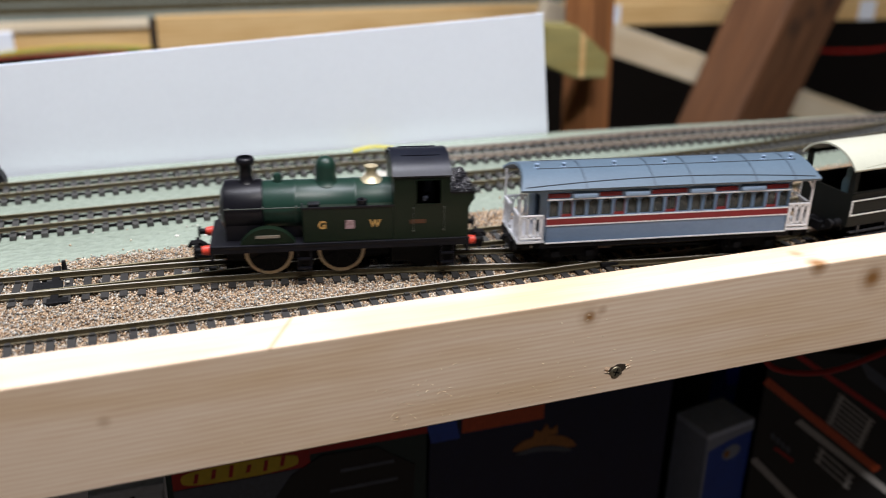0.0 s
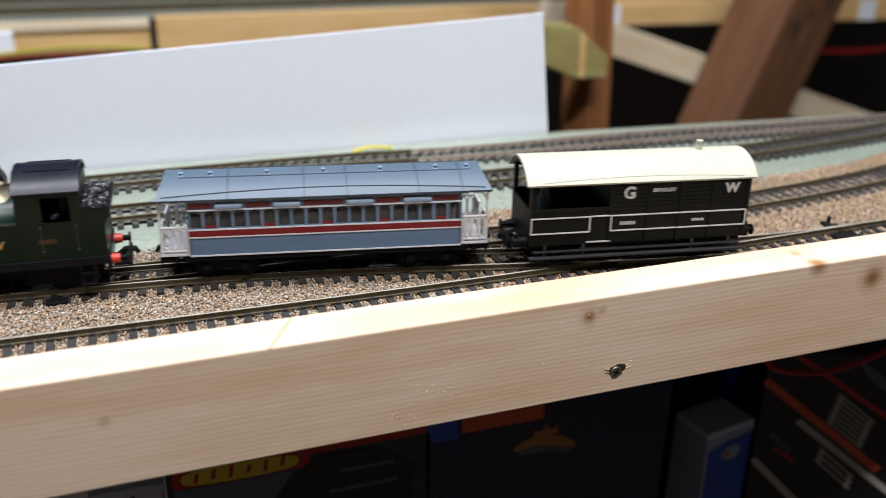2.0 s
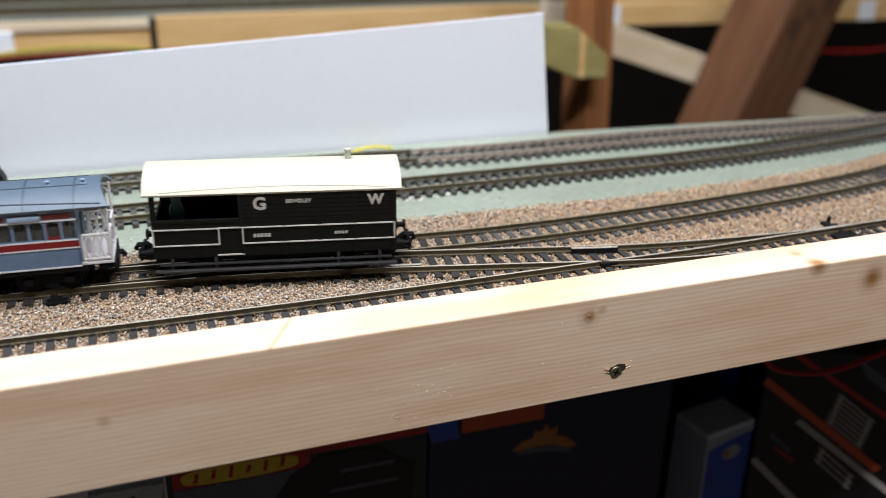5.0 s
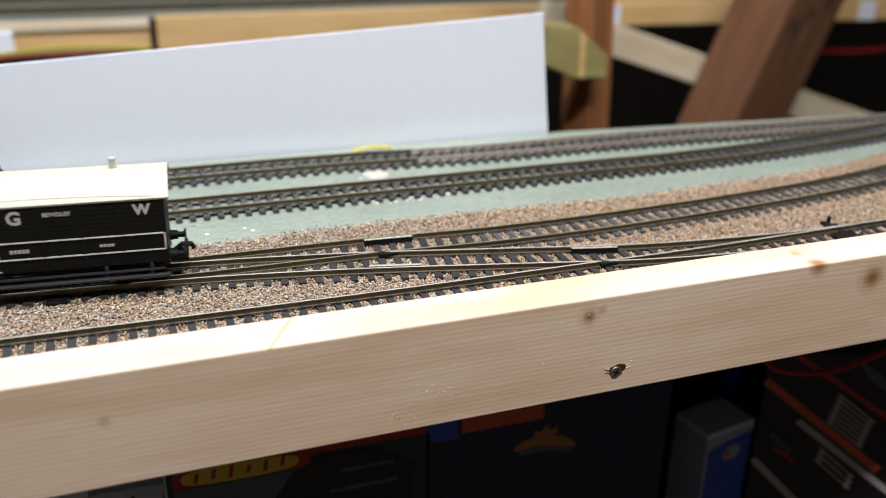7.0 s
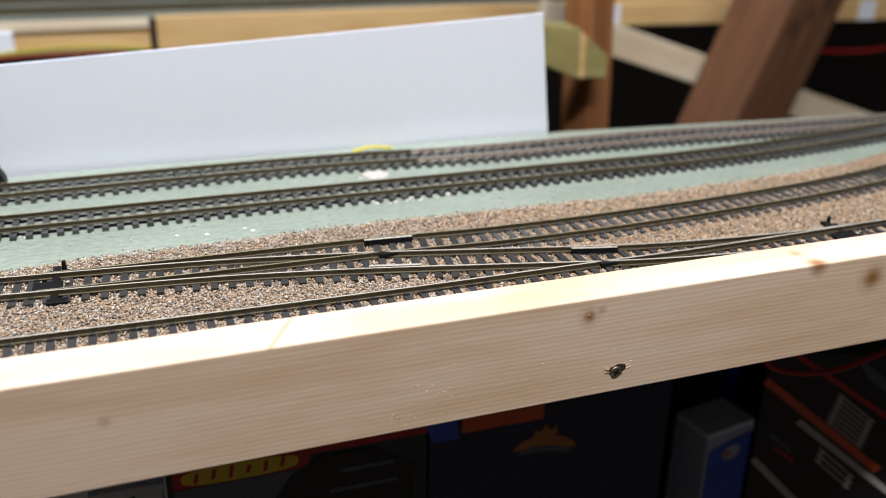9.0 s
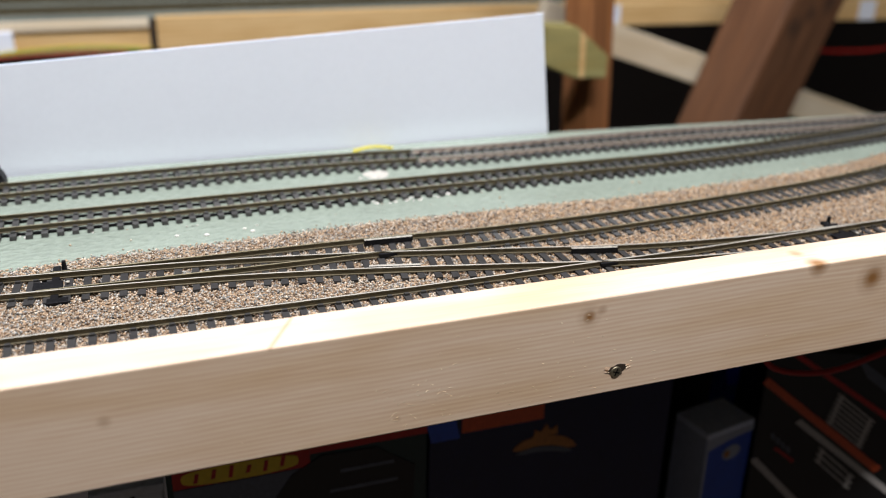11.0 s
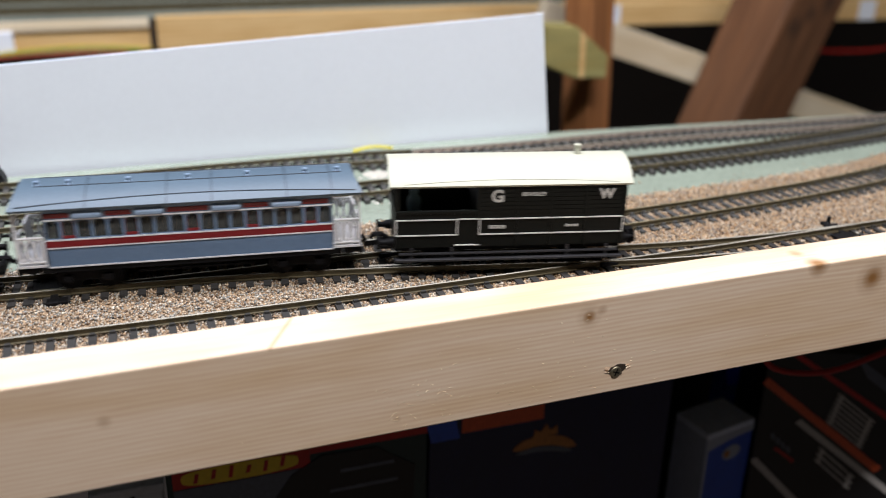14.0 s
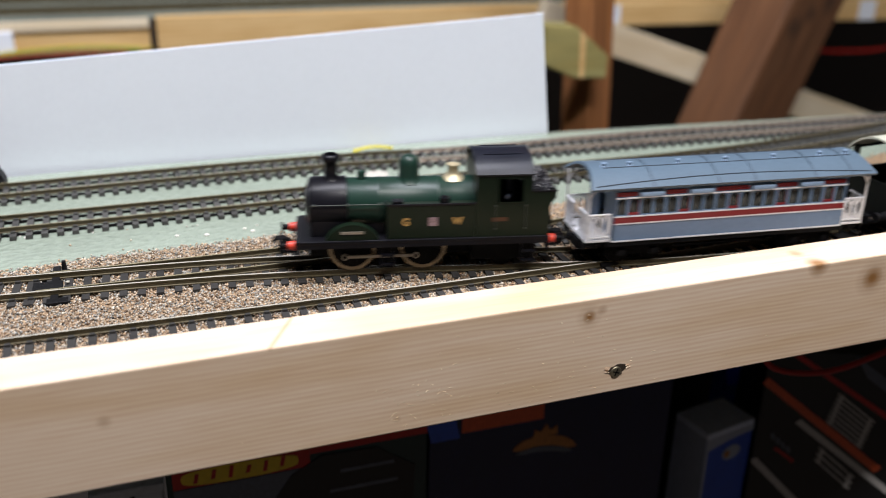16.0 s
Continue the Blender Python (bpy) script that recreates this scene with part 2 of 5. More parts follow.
def tube(bm, pts, r, n=8):
    rings = []
    for i, p in enumerate(pts):
        d = (Vector(pts[min(i + 1, len(pts) - 1)]) - Vector(pts[max(i - 1, 0)])).normalized()
        side = d.cross(Vector((0, 0, 1)))
        side = side.normalized() if side.length > 1e-4 else Vector((1, 0, 0))
        up = side.cross(d)
        rings.append([bm.verts.new(Vector(p) + r * (math.cos(2 * math.pi * k / n) * side + math.sin(2 * math.pi * k / n) * up)) for k in range(n)])
    for lo, hi in zip(rings, rings[1:]):
        for k in range(n):
            bm.faces.new((lo[k], lo[(k + 1) % n], hi[(k + 1) % n], hi[k]))
    bm.faces.new(rings[0][::-1])
    bm.faces.new(rings[-1])
    return bm


def lettering(text, size, at, material, parent, name="lettering", depth=0.12, turn=(90, 0, 0), bold=0.0):
    cu = bpy.data.curves.new(name, "FONT")
    cu.body, cu.size, cu.extrude, cu.offset = text, size * MM, depth * MM, bold * MM
    cu.align_x, cu.align_y = "CENTER", "CENTER"
    tmp = new(name, cu)
    me = bpy.data.meshes.new_from_object(tmp.evaluated_get(bpy.context.evaluated_depsgraph_get()))
    bpy.data.objects.remove(tmp)
    me.materials.clear()
    me.materials.append(material)
    ob = new(name, me)
    ob.parent = parent
    ob.matrix_local = pose(at[0] * MM, at[1] * MM, at[2] * MM, *turn)
    return ob


# ---------------------------------------------------------------- the ways of the tracks


def way(points, n=40):
    """A smooth line through a few points (x, y) in mm: places and running length, zero where x is zero."""
    p = np.array(points, float)
    d = np.hypot(*np.diff(p, axis=0).T)
    t = np.r_[0, np.cumsum(d)]
    m = np.gradient(p, t, axis=0)
    out = []
    for i in range(len(p) - 1):
        u = np.linspace(0, 1, n, endpoint=False)[:, None]
        out.append((2 * u**3 - 3 * u**2 + 1) * p[i] + (u**3 - 2 * u**2 + u) * d[i] * m[i] + (-2 * u**3 + 3 * u**2) * p[i + 1] + (u**3 - u**2) * d[i] * m[i + 1])
    q = np.vstack(out + [p[-1:]])
    s = np.r_[0, np.cumsum(np.hypot(*np.diff(q, axis=0).T))]
    return q, s - np.interp(0, q[:, 0], s)


MAIN = way([(-700, 404), (-400, 399.5), (-59, 392.3), (29, 385.3), (93, 375.3), (155, 362.2), (227, 347.3), (300, 340.3), (400, 341.5), (560, 356), (700, 380)])
NEAR = way([(-700, 334.0), (-60, 334.2), (110, 333.2), (180, 334.2), (250, 335.0), (320, 338.0), (400, 341.5)])
FAR = way([(-200, 394.6), (-59, 392.3), (29, 391.5), (100, 391.2), (165, 388.5), (206, 389.0), (262, 392.0), (330, 398.0), (402, 408.0), (470, 424.0), (560, 455.0), (700, 515.0)])
BACK_A = way([(-700, 470), (-66, 470.5), (105, 472.3), (240, 473.3), (320, 473.6), (388, 478.3), (437, 484.3), (503, 495), (580, 514), (700, 550)])
BACK_B = way([(-700, 520), (-70, 522.0), (50, 526.0), (120, 526.0), (200, 521.3), (267, 522.0), (335, 522.2), (395, 520.0), (490, 516.3), (600, 512), (700, 508)])
GAUGE = 8.9


def spot(w, s):
    q, run = w
    at = np.array([np.interp(s, run, q[:, 0]), np.interp(s, run, q[:, 1])])
    a = np.array([np.interp(s - 2, run, q[:, 0]), np.interp(s - 2, run, q[:, 1])])
    b = np.array([np.interp(s + 2, run, q[:, 0]), np.interp(s + 2, run, q[:, 1])])
    d = (b - a) / np.hypot(*(b - a))
    return at, d


def length_at(w, x):
    return float(np.interp(x, w[0][:, 0], w[1]))


RAIL_OUTLINE = [(-1.05, 2.4), (1.05, 2.4), (1.05, 2.75), (0.3, 3.0), (0.3, 4.15), (0.5, 4.3), (0.5, 5.0), (-0.5, 5.0), (-0.5, 4.3), (-0.3, 4.15), (-0.3, 3.0), (-1.05, 2.75)]


def rail(w, s0, s1, off, parent, side=None, name="rail", outline=RAIL_OUTLINE, step=4.0, label="", head=None):
    bm = bmesh.new()
    rings = []
    n = max(2, int((s1 - s0) / step))
    for i in range(n + 1):
        at, d = spot(w, s0 + (s1 - s0) * i / n)
        nx, ny = -d[1], d[0]
        rings.append([bm.verts.new((at[0] + nx * (off + o), at[1] + ny * (off + o), z)) for o, z in outline])
    k = len(outline)
    for lo, hi in zip(rings, rings[1:]):
        for j in range(k):
            f = bm.faces.new((lo[j], lo[(j + 1) % k], hi[(j + 1) % k], hi[j]))
            f.material_index = 1 if min(v.co.z for v in f.verts) > 4.95 else 0
    bm.faces.new(rings[0][::-1])
    bm.faces.new(rings[-1])
    return part(name, bm, [side or RAIL_SIDE, head or RAIL_TOP], parent, label, smooth=None)


def sleeper_mesh(material, half, gauge=GAUGE):
    bm = bmesh.new()
    box(bm, -1.5, 1.5, -half, half, 0.2, 2.3)
    for y in (-gauge, gauge):
        for k in (-1, 1):
            box(bm, -1.05, 1.05, y + k * 1.7 - 0.75, y + k * 1.7 + 0.75, 2.3, 3.3)
    return finish("sleeper", bm, material)


SLEEPER_DARK = sleeper_mesh(SLEEPER, 15.2)
SLEEPER_GREY = sleeper_mesh(SLEEPER_DUSTY, 15.2)


def lay_sleepers(w, x0, x1, pitch, mesh, parent):
    s, end = length_at(w, x0), length_at(w, x1)
    while s < end:
        at, d = spot(w, s)
        ob = new("sleeper", mesh)
        ob.parent = parent
        ob.matrix_local = pose(at[0] * MM, at[1] * MM, 0, 0, 0, math.degrees(math.atan2(d[1], d[0])) + random.uniform(-0.8, 0.8))
        s += pitch * random.uniform(0.98, 1.02)


# ---------------------------------------------------------------- the loft that closes the place


def setting(name, x0, x1, y0, y1, z0, z1, material, label, category):
    bm = bmesh.new()
    box(bm, x0, x1, y0, y1, z0, z1)
    return solid(name, bm, material, label, category, kind="structure", smooth=None)


setting("floor", -1800, 2600, -1500, 3000, -940, -900, FLOOR_MAT, "dark boarded loft floor in deep shade", "floor")
setting("ceiling", -1800, 2600, -1500, 3000, 1300, 1340, CEILING_MAT, "unseen pale ceiling that closes the loft and bounces light", "ceiling")
setting("wall_north", -1800, 2600, 3000, 3060, -900, 1300, SHADE_BOARDING, "boarded loft wall, shade put into its near-black colour", "wall")
setting("wall_south", -1800, 2600, -1560, -1500, -900, 1300, BOUNCE_WALL, "unseen pale wall added to bounce light from the front", "wall")
setting("wall_west", -1860, -1800, -1500, 3000, -900, 1300, SHADE_BOARDING, "unseen boarded wall in the same shade-dark colour", "wall")
setting("wall_east", 2600, 2660, -1500, 3000, -900, 1300, SHADE_BOARDING, "boarded loft wall, shade put into its near-black colour", "wall")

# ---------------------------------------------------------------- the layout's baseboard and timbers
FASCIA_TURN = 1.0


def baseboard():
    bm = bmesh.new()
    outline = [(-700, 313), (900, 327), (900, 512), (525, 541), (290, 558.5), (150, 559.5), (-36, 558), (-75, 556), (-700, 550)]
    a = [bm.verts.new((x, y, -12)) for x, y in outline]
    b = [bm.verts.new((x, y, 0)) for x, y in outline]
    n = len(outline)
    for i in range(n):
        bm.faces.new((a[i], a[(i + 1) % n], b[(i + 1) % n], b[i]))
    bm.faces.new(a[::-1])
    bm.faces.new(b)
    ob = solid("baseboard", bm, GREEN_BOARD, "pale green painted model railway baseboard, slightly blotchy", "baseboard", smooth=None)
    for x, y in ((-640, 330), (-640, 530), (860, 345), (860, 500)):
        leg = bmesh.new()
        box(leg, x - 20, x + 20, y - 10, y + 10, -900, -12)
        part("leg", leg, PINE_WHITE, ob, smooth=None)
    return ob


def front_fascia():
    ob = thing("front_fascia", "planed pale pine batten along the baseboard edge, knots and screw", "timber batten", at=(0, 291.9, 0))
    ob.rotation_euler = (0, 0, radians(FASCIA_TURN))
    bm = bmesh.new()
    box(bm, -640, 880, 0, 21.6, -33.4, 13.0, bevel=0.7)
    part("batten", bm, PINE, ob)
    return ob


baseboard()
fascia = front_fascia()


def fascia_screw(x, z):
    steel = surface("screw_zinc", (0.42, 0.38, 0.27), 0.35, 0.9, 900, 200, 0.3, 0.1)
    hole = surface("splintered_hole", (0.05, 0.032, 0.02), 0.9, 0, 1500, 300, 0.5, 0.4)
    bm = bmesh.new()
    rim = [(x + (4.0 + 0.9 * math.sin(3 * a) + random.uniform(-0.4, 0.4)) * math.cos(a), z + (3.0 + random.uniform(-0.3, 0.3)) * math.sin(a) + 0.35 * math.cos(a) * 2) for a in np.linspace(0, 2 * math.pi, 22, endpoint=False)]
    extrude_xz(bm, rim, -0.12, 0.3)
    part("screw_hole", bm, hole, fascia, "dark splintered hole round the screw", smooth=None)
    bm = bmesh.new()
    rod(bm, (x - 0.6, -0.1, z - 0.6), (x - 0.6, -0.5, z - 0.6), 2.7, 2.3, 20)
    for a in (20, 110):
        m = Matrix.Translation((x - 0.6, -0.55, z - 0.6)) @ pose(0, 0, 0, 0, a, 0)
        box(bm, -1.7, 1.7, -0.05, 0.25, -0.3, 0.3, m=m, index=1)
    part("screw", bm, [steel, UNDER], fascia, "cross-head zinc screw")
    bm = bmesh.new()
    for k in range(9):
        a = random.uniform(-0.5, 0.5) + (0 if k % 2 else math.pi)
        p = (x + 4.2 * math.cos(a), -0.2, z + 2.6 * math.sin(a) + 0.6)
        rod(bm, p, (p[0] + 2.2 * math.cos(a), -0.45, p[2] + 0.9 + 0.5 * math.sin(a)), 0.22, 0.05, 5)
    part("splinters", bm, PINE, fascia)


fascia_screw(183.4, -23.1)


def grain_glints():
    # Tiny pale chips stand in for glints off the grain.
    rng = random.Random(21)
    bm = bmesh.new()
    for _ in range(170):
        x, z = rng.choice((rng.gauss(150, 35), rng.gauss(95, 12), rng.uniform(-60, 330))), rng.choice((rng.uniform(-31, -12), rng.uniform(-31, 6)))
        w = rng.uniform(0.15, 0.75)
        box(bm, x - w, x + w, -0.12, 0.05, z - rng.uniform(0.04, 0.11), z + 0.06)
    part("glint_fleck", bm, PINE_WHITE, fascia, "pale flecks put in for glints on the planed face", smooth=None)["kind"] = "stuff"


grain_glints()


def backboard():
    bm = bmesh.new()
    a = [bm.verts.new((x, 561.2, z)) for x, z in ((-700, -60), (273, -60), (273, 0), (264.2, 81), (-700, 30))]
    b = [bm.verts.new((v.co.x, 562.8, v.co.z)) for v in a]
    n = len(a)
    for i in range(n):
        bm.faces.new((a[i], a[(i + 1) % n], b[(i + 1) % n], b[i]))
    bm.faces.new(a[::-1])
    bm.faces.new(b)
    bmesh.ops.bevel(bm, geom=list(bm.edges), offset=0.4, segments=2, affect="EDGES")
    ob = solid("backboard", bm, WHITE_BOARD, "plain white rigid board standing behind the tracks", "board")
    leg = bmesh.new()
    box(leg, -200, -170, 563.2, 588, -900, 0)
    box(leg, 160, 190, 563.2, 588, -900, 0)
    part("prop", leg, PINE_WHITE, ob, smooth=None)
    return ob


backboard()


def rear_layout():
    """The second baseboard across the loft, with its yellowed edge battens and blurred tracks."""
    ob = thing("rear_baseboard", "grey-green second baseboard across the loft with dull tracks", "baseboard")
    bm = bmesh.new()
    box(bm, -1300, 560, 1010, 1500, -14, 12)
    part("board", bm, surface("grey_green_board", (0.20, 0.225, 0.19), 0.6, 0, 200, 8, 0.3, 0.2), ob, smooth=None)
    for y in (1060, 1082, 1140, 1162, 1230, 1252):
        bm = bmesh.new()
        box(bm, -1300, 560, y, y + 3, 12, 17)
        part("rail", bm, RAIL_SIDE, ob, smooth=None)
    for x in (-1200, -300, 200):
        bm = bmesh.new()
        box(bm, x, x + 40, 1020, 1060, -900, -14)
        part("leg", bm, PINE_WHITE, ob, smooth=None)
    for x0, x1, z0, z1, m, lab in ((-1300, 29.5, -17, 6, PINE_OLD, "yellowed pine edge batten with a pale top"), (36.5, 545, -18, 16, PINE_OLD, "yellowed pine edge batten")):
        bm = bmesh.new()
        box(bm, x0, x1, 996, 1010, z0, z1, bevel=1.0)
        solid("edge_batten", bm, m, lab, "timber batten", "rear edge battens")
    bm = bmesh.new()
    box(bm, -1300, 29.5, 993, 1010, 6.2, 14.0, bevel=0.6)
    solid("edge_strip", bm, PINE_WHITE, "thin pale wood strip along the rear batten", "strip")
    # Dark block in the joint: the open gap's shade put in as a shape.
    bm = bmesh.new()
    box(bm, 29.7, 36.3, 1003, 1009.6, -17, 13)
    part("gap_shade", bm, SHADE_BOARDING, ob, "dark block standing in for the shaded gap between the battens", smooth=None)
    bm = bmesh.new()
    box(bm, -150, -98, 991, 995.8, -16, 8, bevel=1.5)
    solid("paper_label", bm, WHITE_BOARD, "small white paper label on the rear batten", "label")
    for k, (mat, word) in enumerate(((INK_YELLOW_WIRE, "yellow"), (INK_GREEN_WIRE, "green"), (INK_RED_WIRE, "red"))):
        bm = bmesh.new()
        tube(bm, [(x, 988 - k, -13.5 + 5.0 * math.sin(math.pi * (x + 120) / 150) * (1 - 0.3 * k) - 1.5 * k) for x in np.linspace(-118, 30 - 12 * k, 18)], 1.3)
        solid("loose_wire", bm, mat, "thin " + word + " wire hanging along the rear batten", "wire", "wires on the rear batten")
    # the batten that runs off across the loft beyond the post
    ob2 = thing("side_baseboard", "yellowed batten edge of a further baseboard beyond the beam", "baseboard", at=(560, 1000, 0))
    ob2.rotation_euler = (0, 0, radians(-5))
    bm = bmesh.new()
    box(bm, 0, 900, 0, 16, -13, 13, bevel=1.0)
    part("batten", bm, PINE_OLD, ob2)
    bm = bmesh.new()
    box(bm, 0, 900, 16.5, 420, -8, 8)
    part("board", bm, PINE_OLD, ob2, smooth=None)
    bm = bmesh.new()
    for x0, x1 in ((3, 11), (160, 170), (342, 366)):
        box(bm, x0, x1, -1.6, -0.2, -13, 12)
    part("tape", bm, WHITE_BOARD, ob2, "white tape on the batten", smooth=None)
    # legs take the shade colour instead of pine, so they sink into the dark
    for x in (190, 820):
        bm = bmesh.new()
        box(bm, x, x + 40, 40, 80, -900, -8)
        part("leg", bm, SHADE_BOARDING, ob2, smooth=None)


rear_layout()


def old_timbers():
    bm = bmesh.new()
    box(bm, -1100, 1100, -17, 17, -19, 19, bevel=2.5)
    for v in bm.verts:
        v.co += Vector(noise.noise_vector(v.co * 0.01)) * 2.0
    post = solid("old_post", bm, OAK_POST, "old rough brown timber post rising past the baseboards", "timber post")
    post.matrix_world = pose(0.4305, 0.824, 0.2, 0, -90 - 2.5, 0) @ pose(0, 0, 0, 28, 0, 0)
    bm = bmesh.new()
    box(bm, -1250, 1250, -36, 36, -45, 45, bevel=5)
    for v in bm.verts:
        v.co += Vector(noise.noise_vector(v.co * 0.008)) * 4.0
    beam = solid("roof_brace", bm, OAK, "heavy old brown sloping roof brace with knots and scars", "timber beam")
    beam.matrix_world = pose(0.668, 0.846, -0.018, 0, -90 + 21.0, 0) @ pose(0, 0, 0, 14, 0, 0)
    bm = bmesh.new()
    box(bm, -260, 230, -8, 8, -17, 17, bevel=1.0)
    ob = solid("sloping_batten", bm, PINE_WHITE, "pale sawn batten sloping down past the old post", "timber batten")
    ob.matrix_world = pose(0.668, 0.905, -0.062, 0, 18.6, 0)
    bm = bmesh.new()
    outline = [(366, 33), (399, 31), (434, 2), (433, -19), (399, -17), (366, -3)]
    extrude_xz(bm, outline, 772, 798)
    bmesh.ops.bevel(bm, geom=list(bm.edges), offset=1.5, segments=2, affect="EDGES")
    block = solid("wood_block", bm, TREATED, "greenish yellow treated wood block fixed to the old post", "wood block")
    bm = bmesh.new()
    extrude_xz(bm, [(404, -16.5), (409, -17), (408, 22), (402, 27.5)], 771.4, 773)
    part("orange_stain", bm, PINE_OLD, block, "orange weathered streak", smooth=None)


old_timbers()


def red_cable(points, r, label):
    bm = bmesh.new()
    q, _ = way([(p[0], p[2]) for p in points], 14)
    ys = np.interp(np.linspace(0, 1, len(q)), np.linspace(0, 1, len(points)), [p[1] for p in points])
    tube(bm, [(a, y, b) for (a, b), y in zip(q, ys)], r)
    return solid("cable", bm, surface("red_cable_sheath", (0.42, 0.02, 0.015), 0.4, 0, 900, 100, 0.15, 0.05), label, "cable")


red_cable([(292, 338, -30), (300, 340, -64), (337, 340, -77), (380, 340, -71), (470, 345, -34)], 1.6, "thin red cable sagging under the batten")
red_cable([(780, 1000, -20), (867, 1000, -55), (925, 1000, -60), (987, 1000, -58), (1100, 1006, -10)], 1.8, "red cable hanging in the dark behind the brace")

# ---------------------------------------------------------------- stored boxes under the baseboard
SHELF_Z = -330.0


def carton_shelf():
    bm = bmesh.new()
    # the shade under the baseboard is put into the shelf's colour
    box(bm, -500, 900, 330, 800, SHELF_Z - 14, SHELF_Z)
    ob = solid("storage_shelf", bm, SHADE_BOARDING, "shelf under the baseboard holding stored boxes, shade put into its colour", "shelf", smooth=None)
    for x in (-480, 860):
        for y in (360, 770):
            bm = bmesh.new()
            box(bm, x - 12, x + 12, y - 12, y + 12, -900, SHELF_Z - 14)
            part("leg", bm, SHADE_BOARDING, ob, smooth=None)


carton_shelf()
INK_BLUE = surface("dark_blue_card", (0.006, 0.010, 0.05), 0.4, 0, 400, 30, 0.25, 0.05)
INK_BLACK = surface("black_card", (0.007, 0.007, 0.008), 0.4, 0, 400, 30, 0.3, 0.05)
INK_RED = surface("red_card", (0.45, 0.02, 0.015), 0.4, 0, 400, 30, 0.2, 0.05)
INK_YELLOW = surface("yellow_print", (0.75, 0.52, 0.03), 0.4, 0, 400, 30, 0.15, 0.05)
INK_ORANGE = surface("orange_print", (0.62, 0.10, 0.03), 0.4, 0, 400, 30, 0.2, 0.05)
INK_WHITE = surface("pale_card", (0.62, 0.68, 0.82), 0.4, 0, 400, 30, 0.1, 0.05)
INK_BRIGHT = surface("bright_blue_card", (0.03, 0.09, 0.50), 0.4, 0, 400, 30, 0.2, 0.05)
INK_TEAL = surface("dark_teal_card", (0.012, 0.035, 0.035), 0.4, 0, 400, 30, 0.3, 0.05)
INK_SLATE = surface("slate_print", (0.10, 0.115, 0.15), 0.4, 0, 400, 30, 0.25, 0.05)
INK_SLATE_PALE = surface("pale_slate_card", (0.36, 0.40, 0.50), 0.4, 0, 400, 30, 0.15, 0.05)
INK_PALE_PRINT = surface("pale_grey_print", (0.45, 0.43, 0.41), 0.4, 0, 400, 30, 0.15, 0.05)
INK_MUSTARD = surface("mustard_print", (0.42, 0.17, 0.04), 0.4, 0, 400, 30, 0.25, 0.05)
INK_VIVID = surface("vivid_blue_card", (0.03, 0.05, 0.75), 0.4, 0, 400, 30, 0.2, 0.05)
CLEAR_PLASTIC = surface("cloudy_plastic", (0.5, 0.52, 0.55), 0.3, 0, 400, 30, 0.15, 0.1)


def carton(label, w, d, h, material, at, turn=(0, 0, 0)):
    """A card box with a lid seam; its base stands at `at`, front towards -y."""
    ob = thing("storage_box", label, "box", "stored model boxes", at=at)
    ob.rotation_euler = [radians(a) for a in turn]
    bm = bmesh.new()
    box(bm, -w / 2, w / 2, 0, d, 0, h, bevel=0.8)
    part("carton", bm, material, ob)
    return ob


def print_on(ob, x0, x1, z0, z1, material, name="printed_panel", y=-0.3, slant=0.0):
    bm = bmesh.new()
    extrude_xz(bm, [(x0, z0), (x1, z0), (x1 + slant, z1), (x0 + slant, z1)], y, 0.4)
    return part(name, bm, material, ob, smooth=None)


def slanted(ob, a, b, width, material, name, y=-0.4):
    """A printed bar from a to b on a box's front, (x, z) in the box's own space."""
    d = Vector((b[0] - a[0], b[1] - a[1])).normalized() * width / 2
    bm = bmesh.new()
    extrude_xz(bm, [(a[0] + d.y, a[1] - d.x), (b[0] + d.y, b[1] - d.x), (b[0] - d.y, b[1] + d.x), (a[0] - d.y, a[1] + d.x)], y, 0.4)
    return part(name, bm, material, ob, smooth=None)


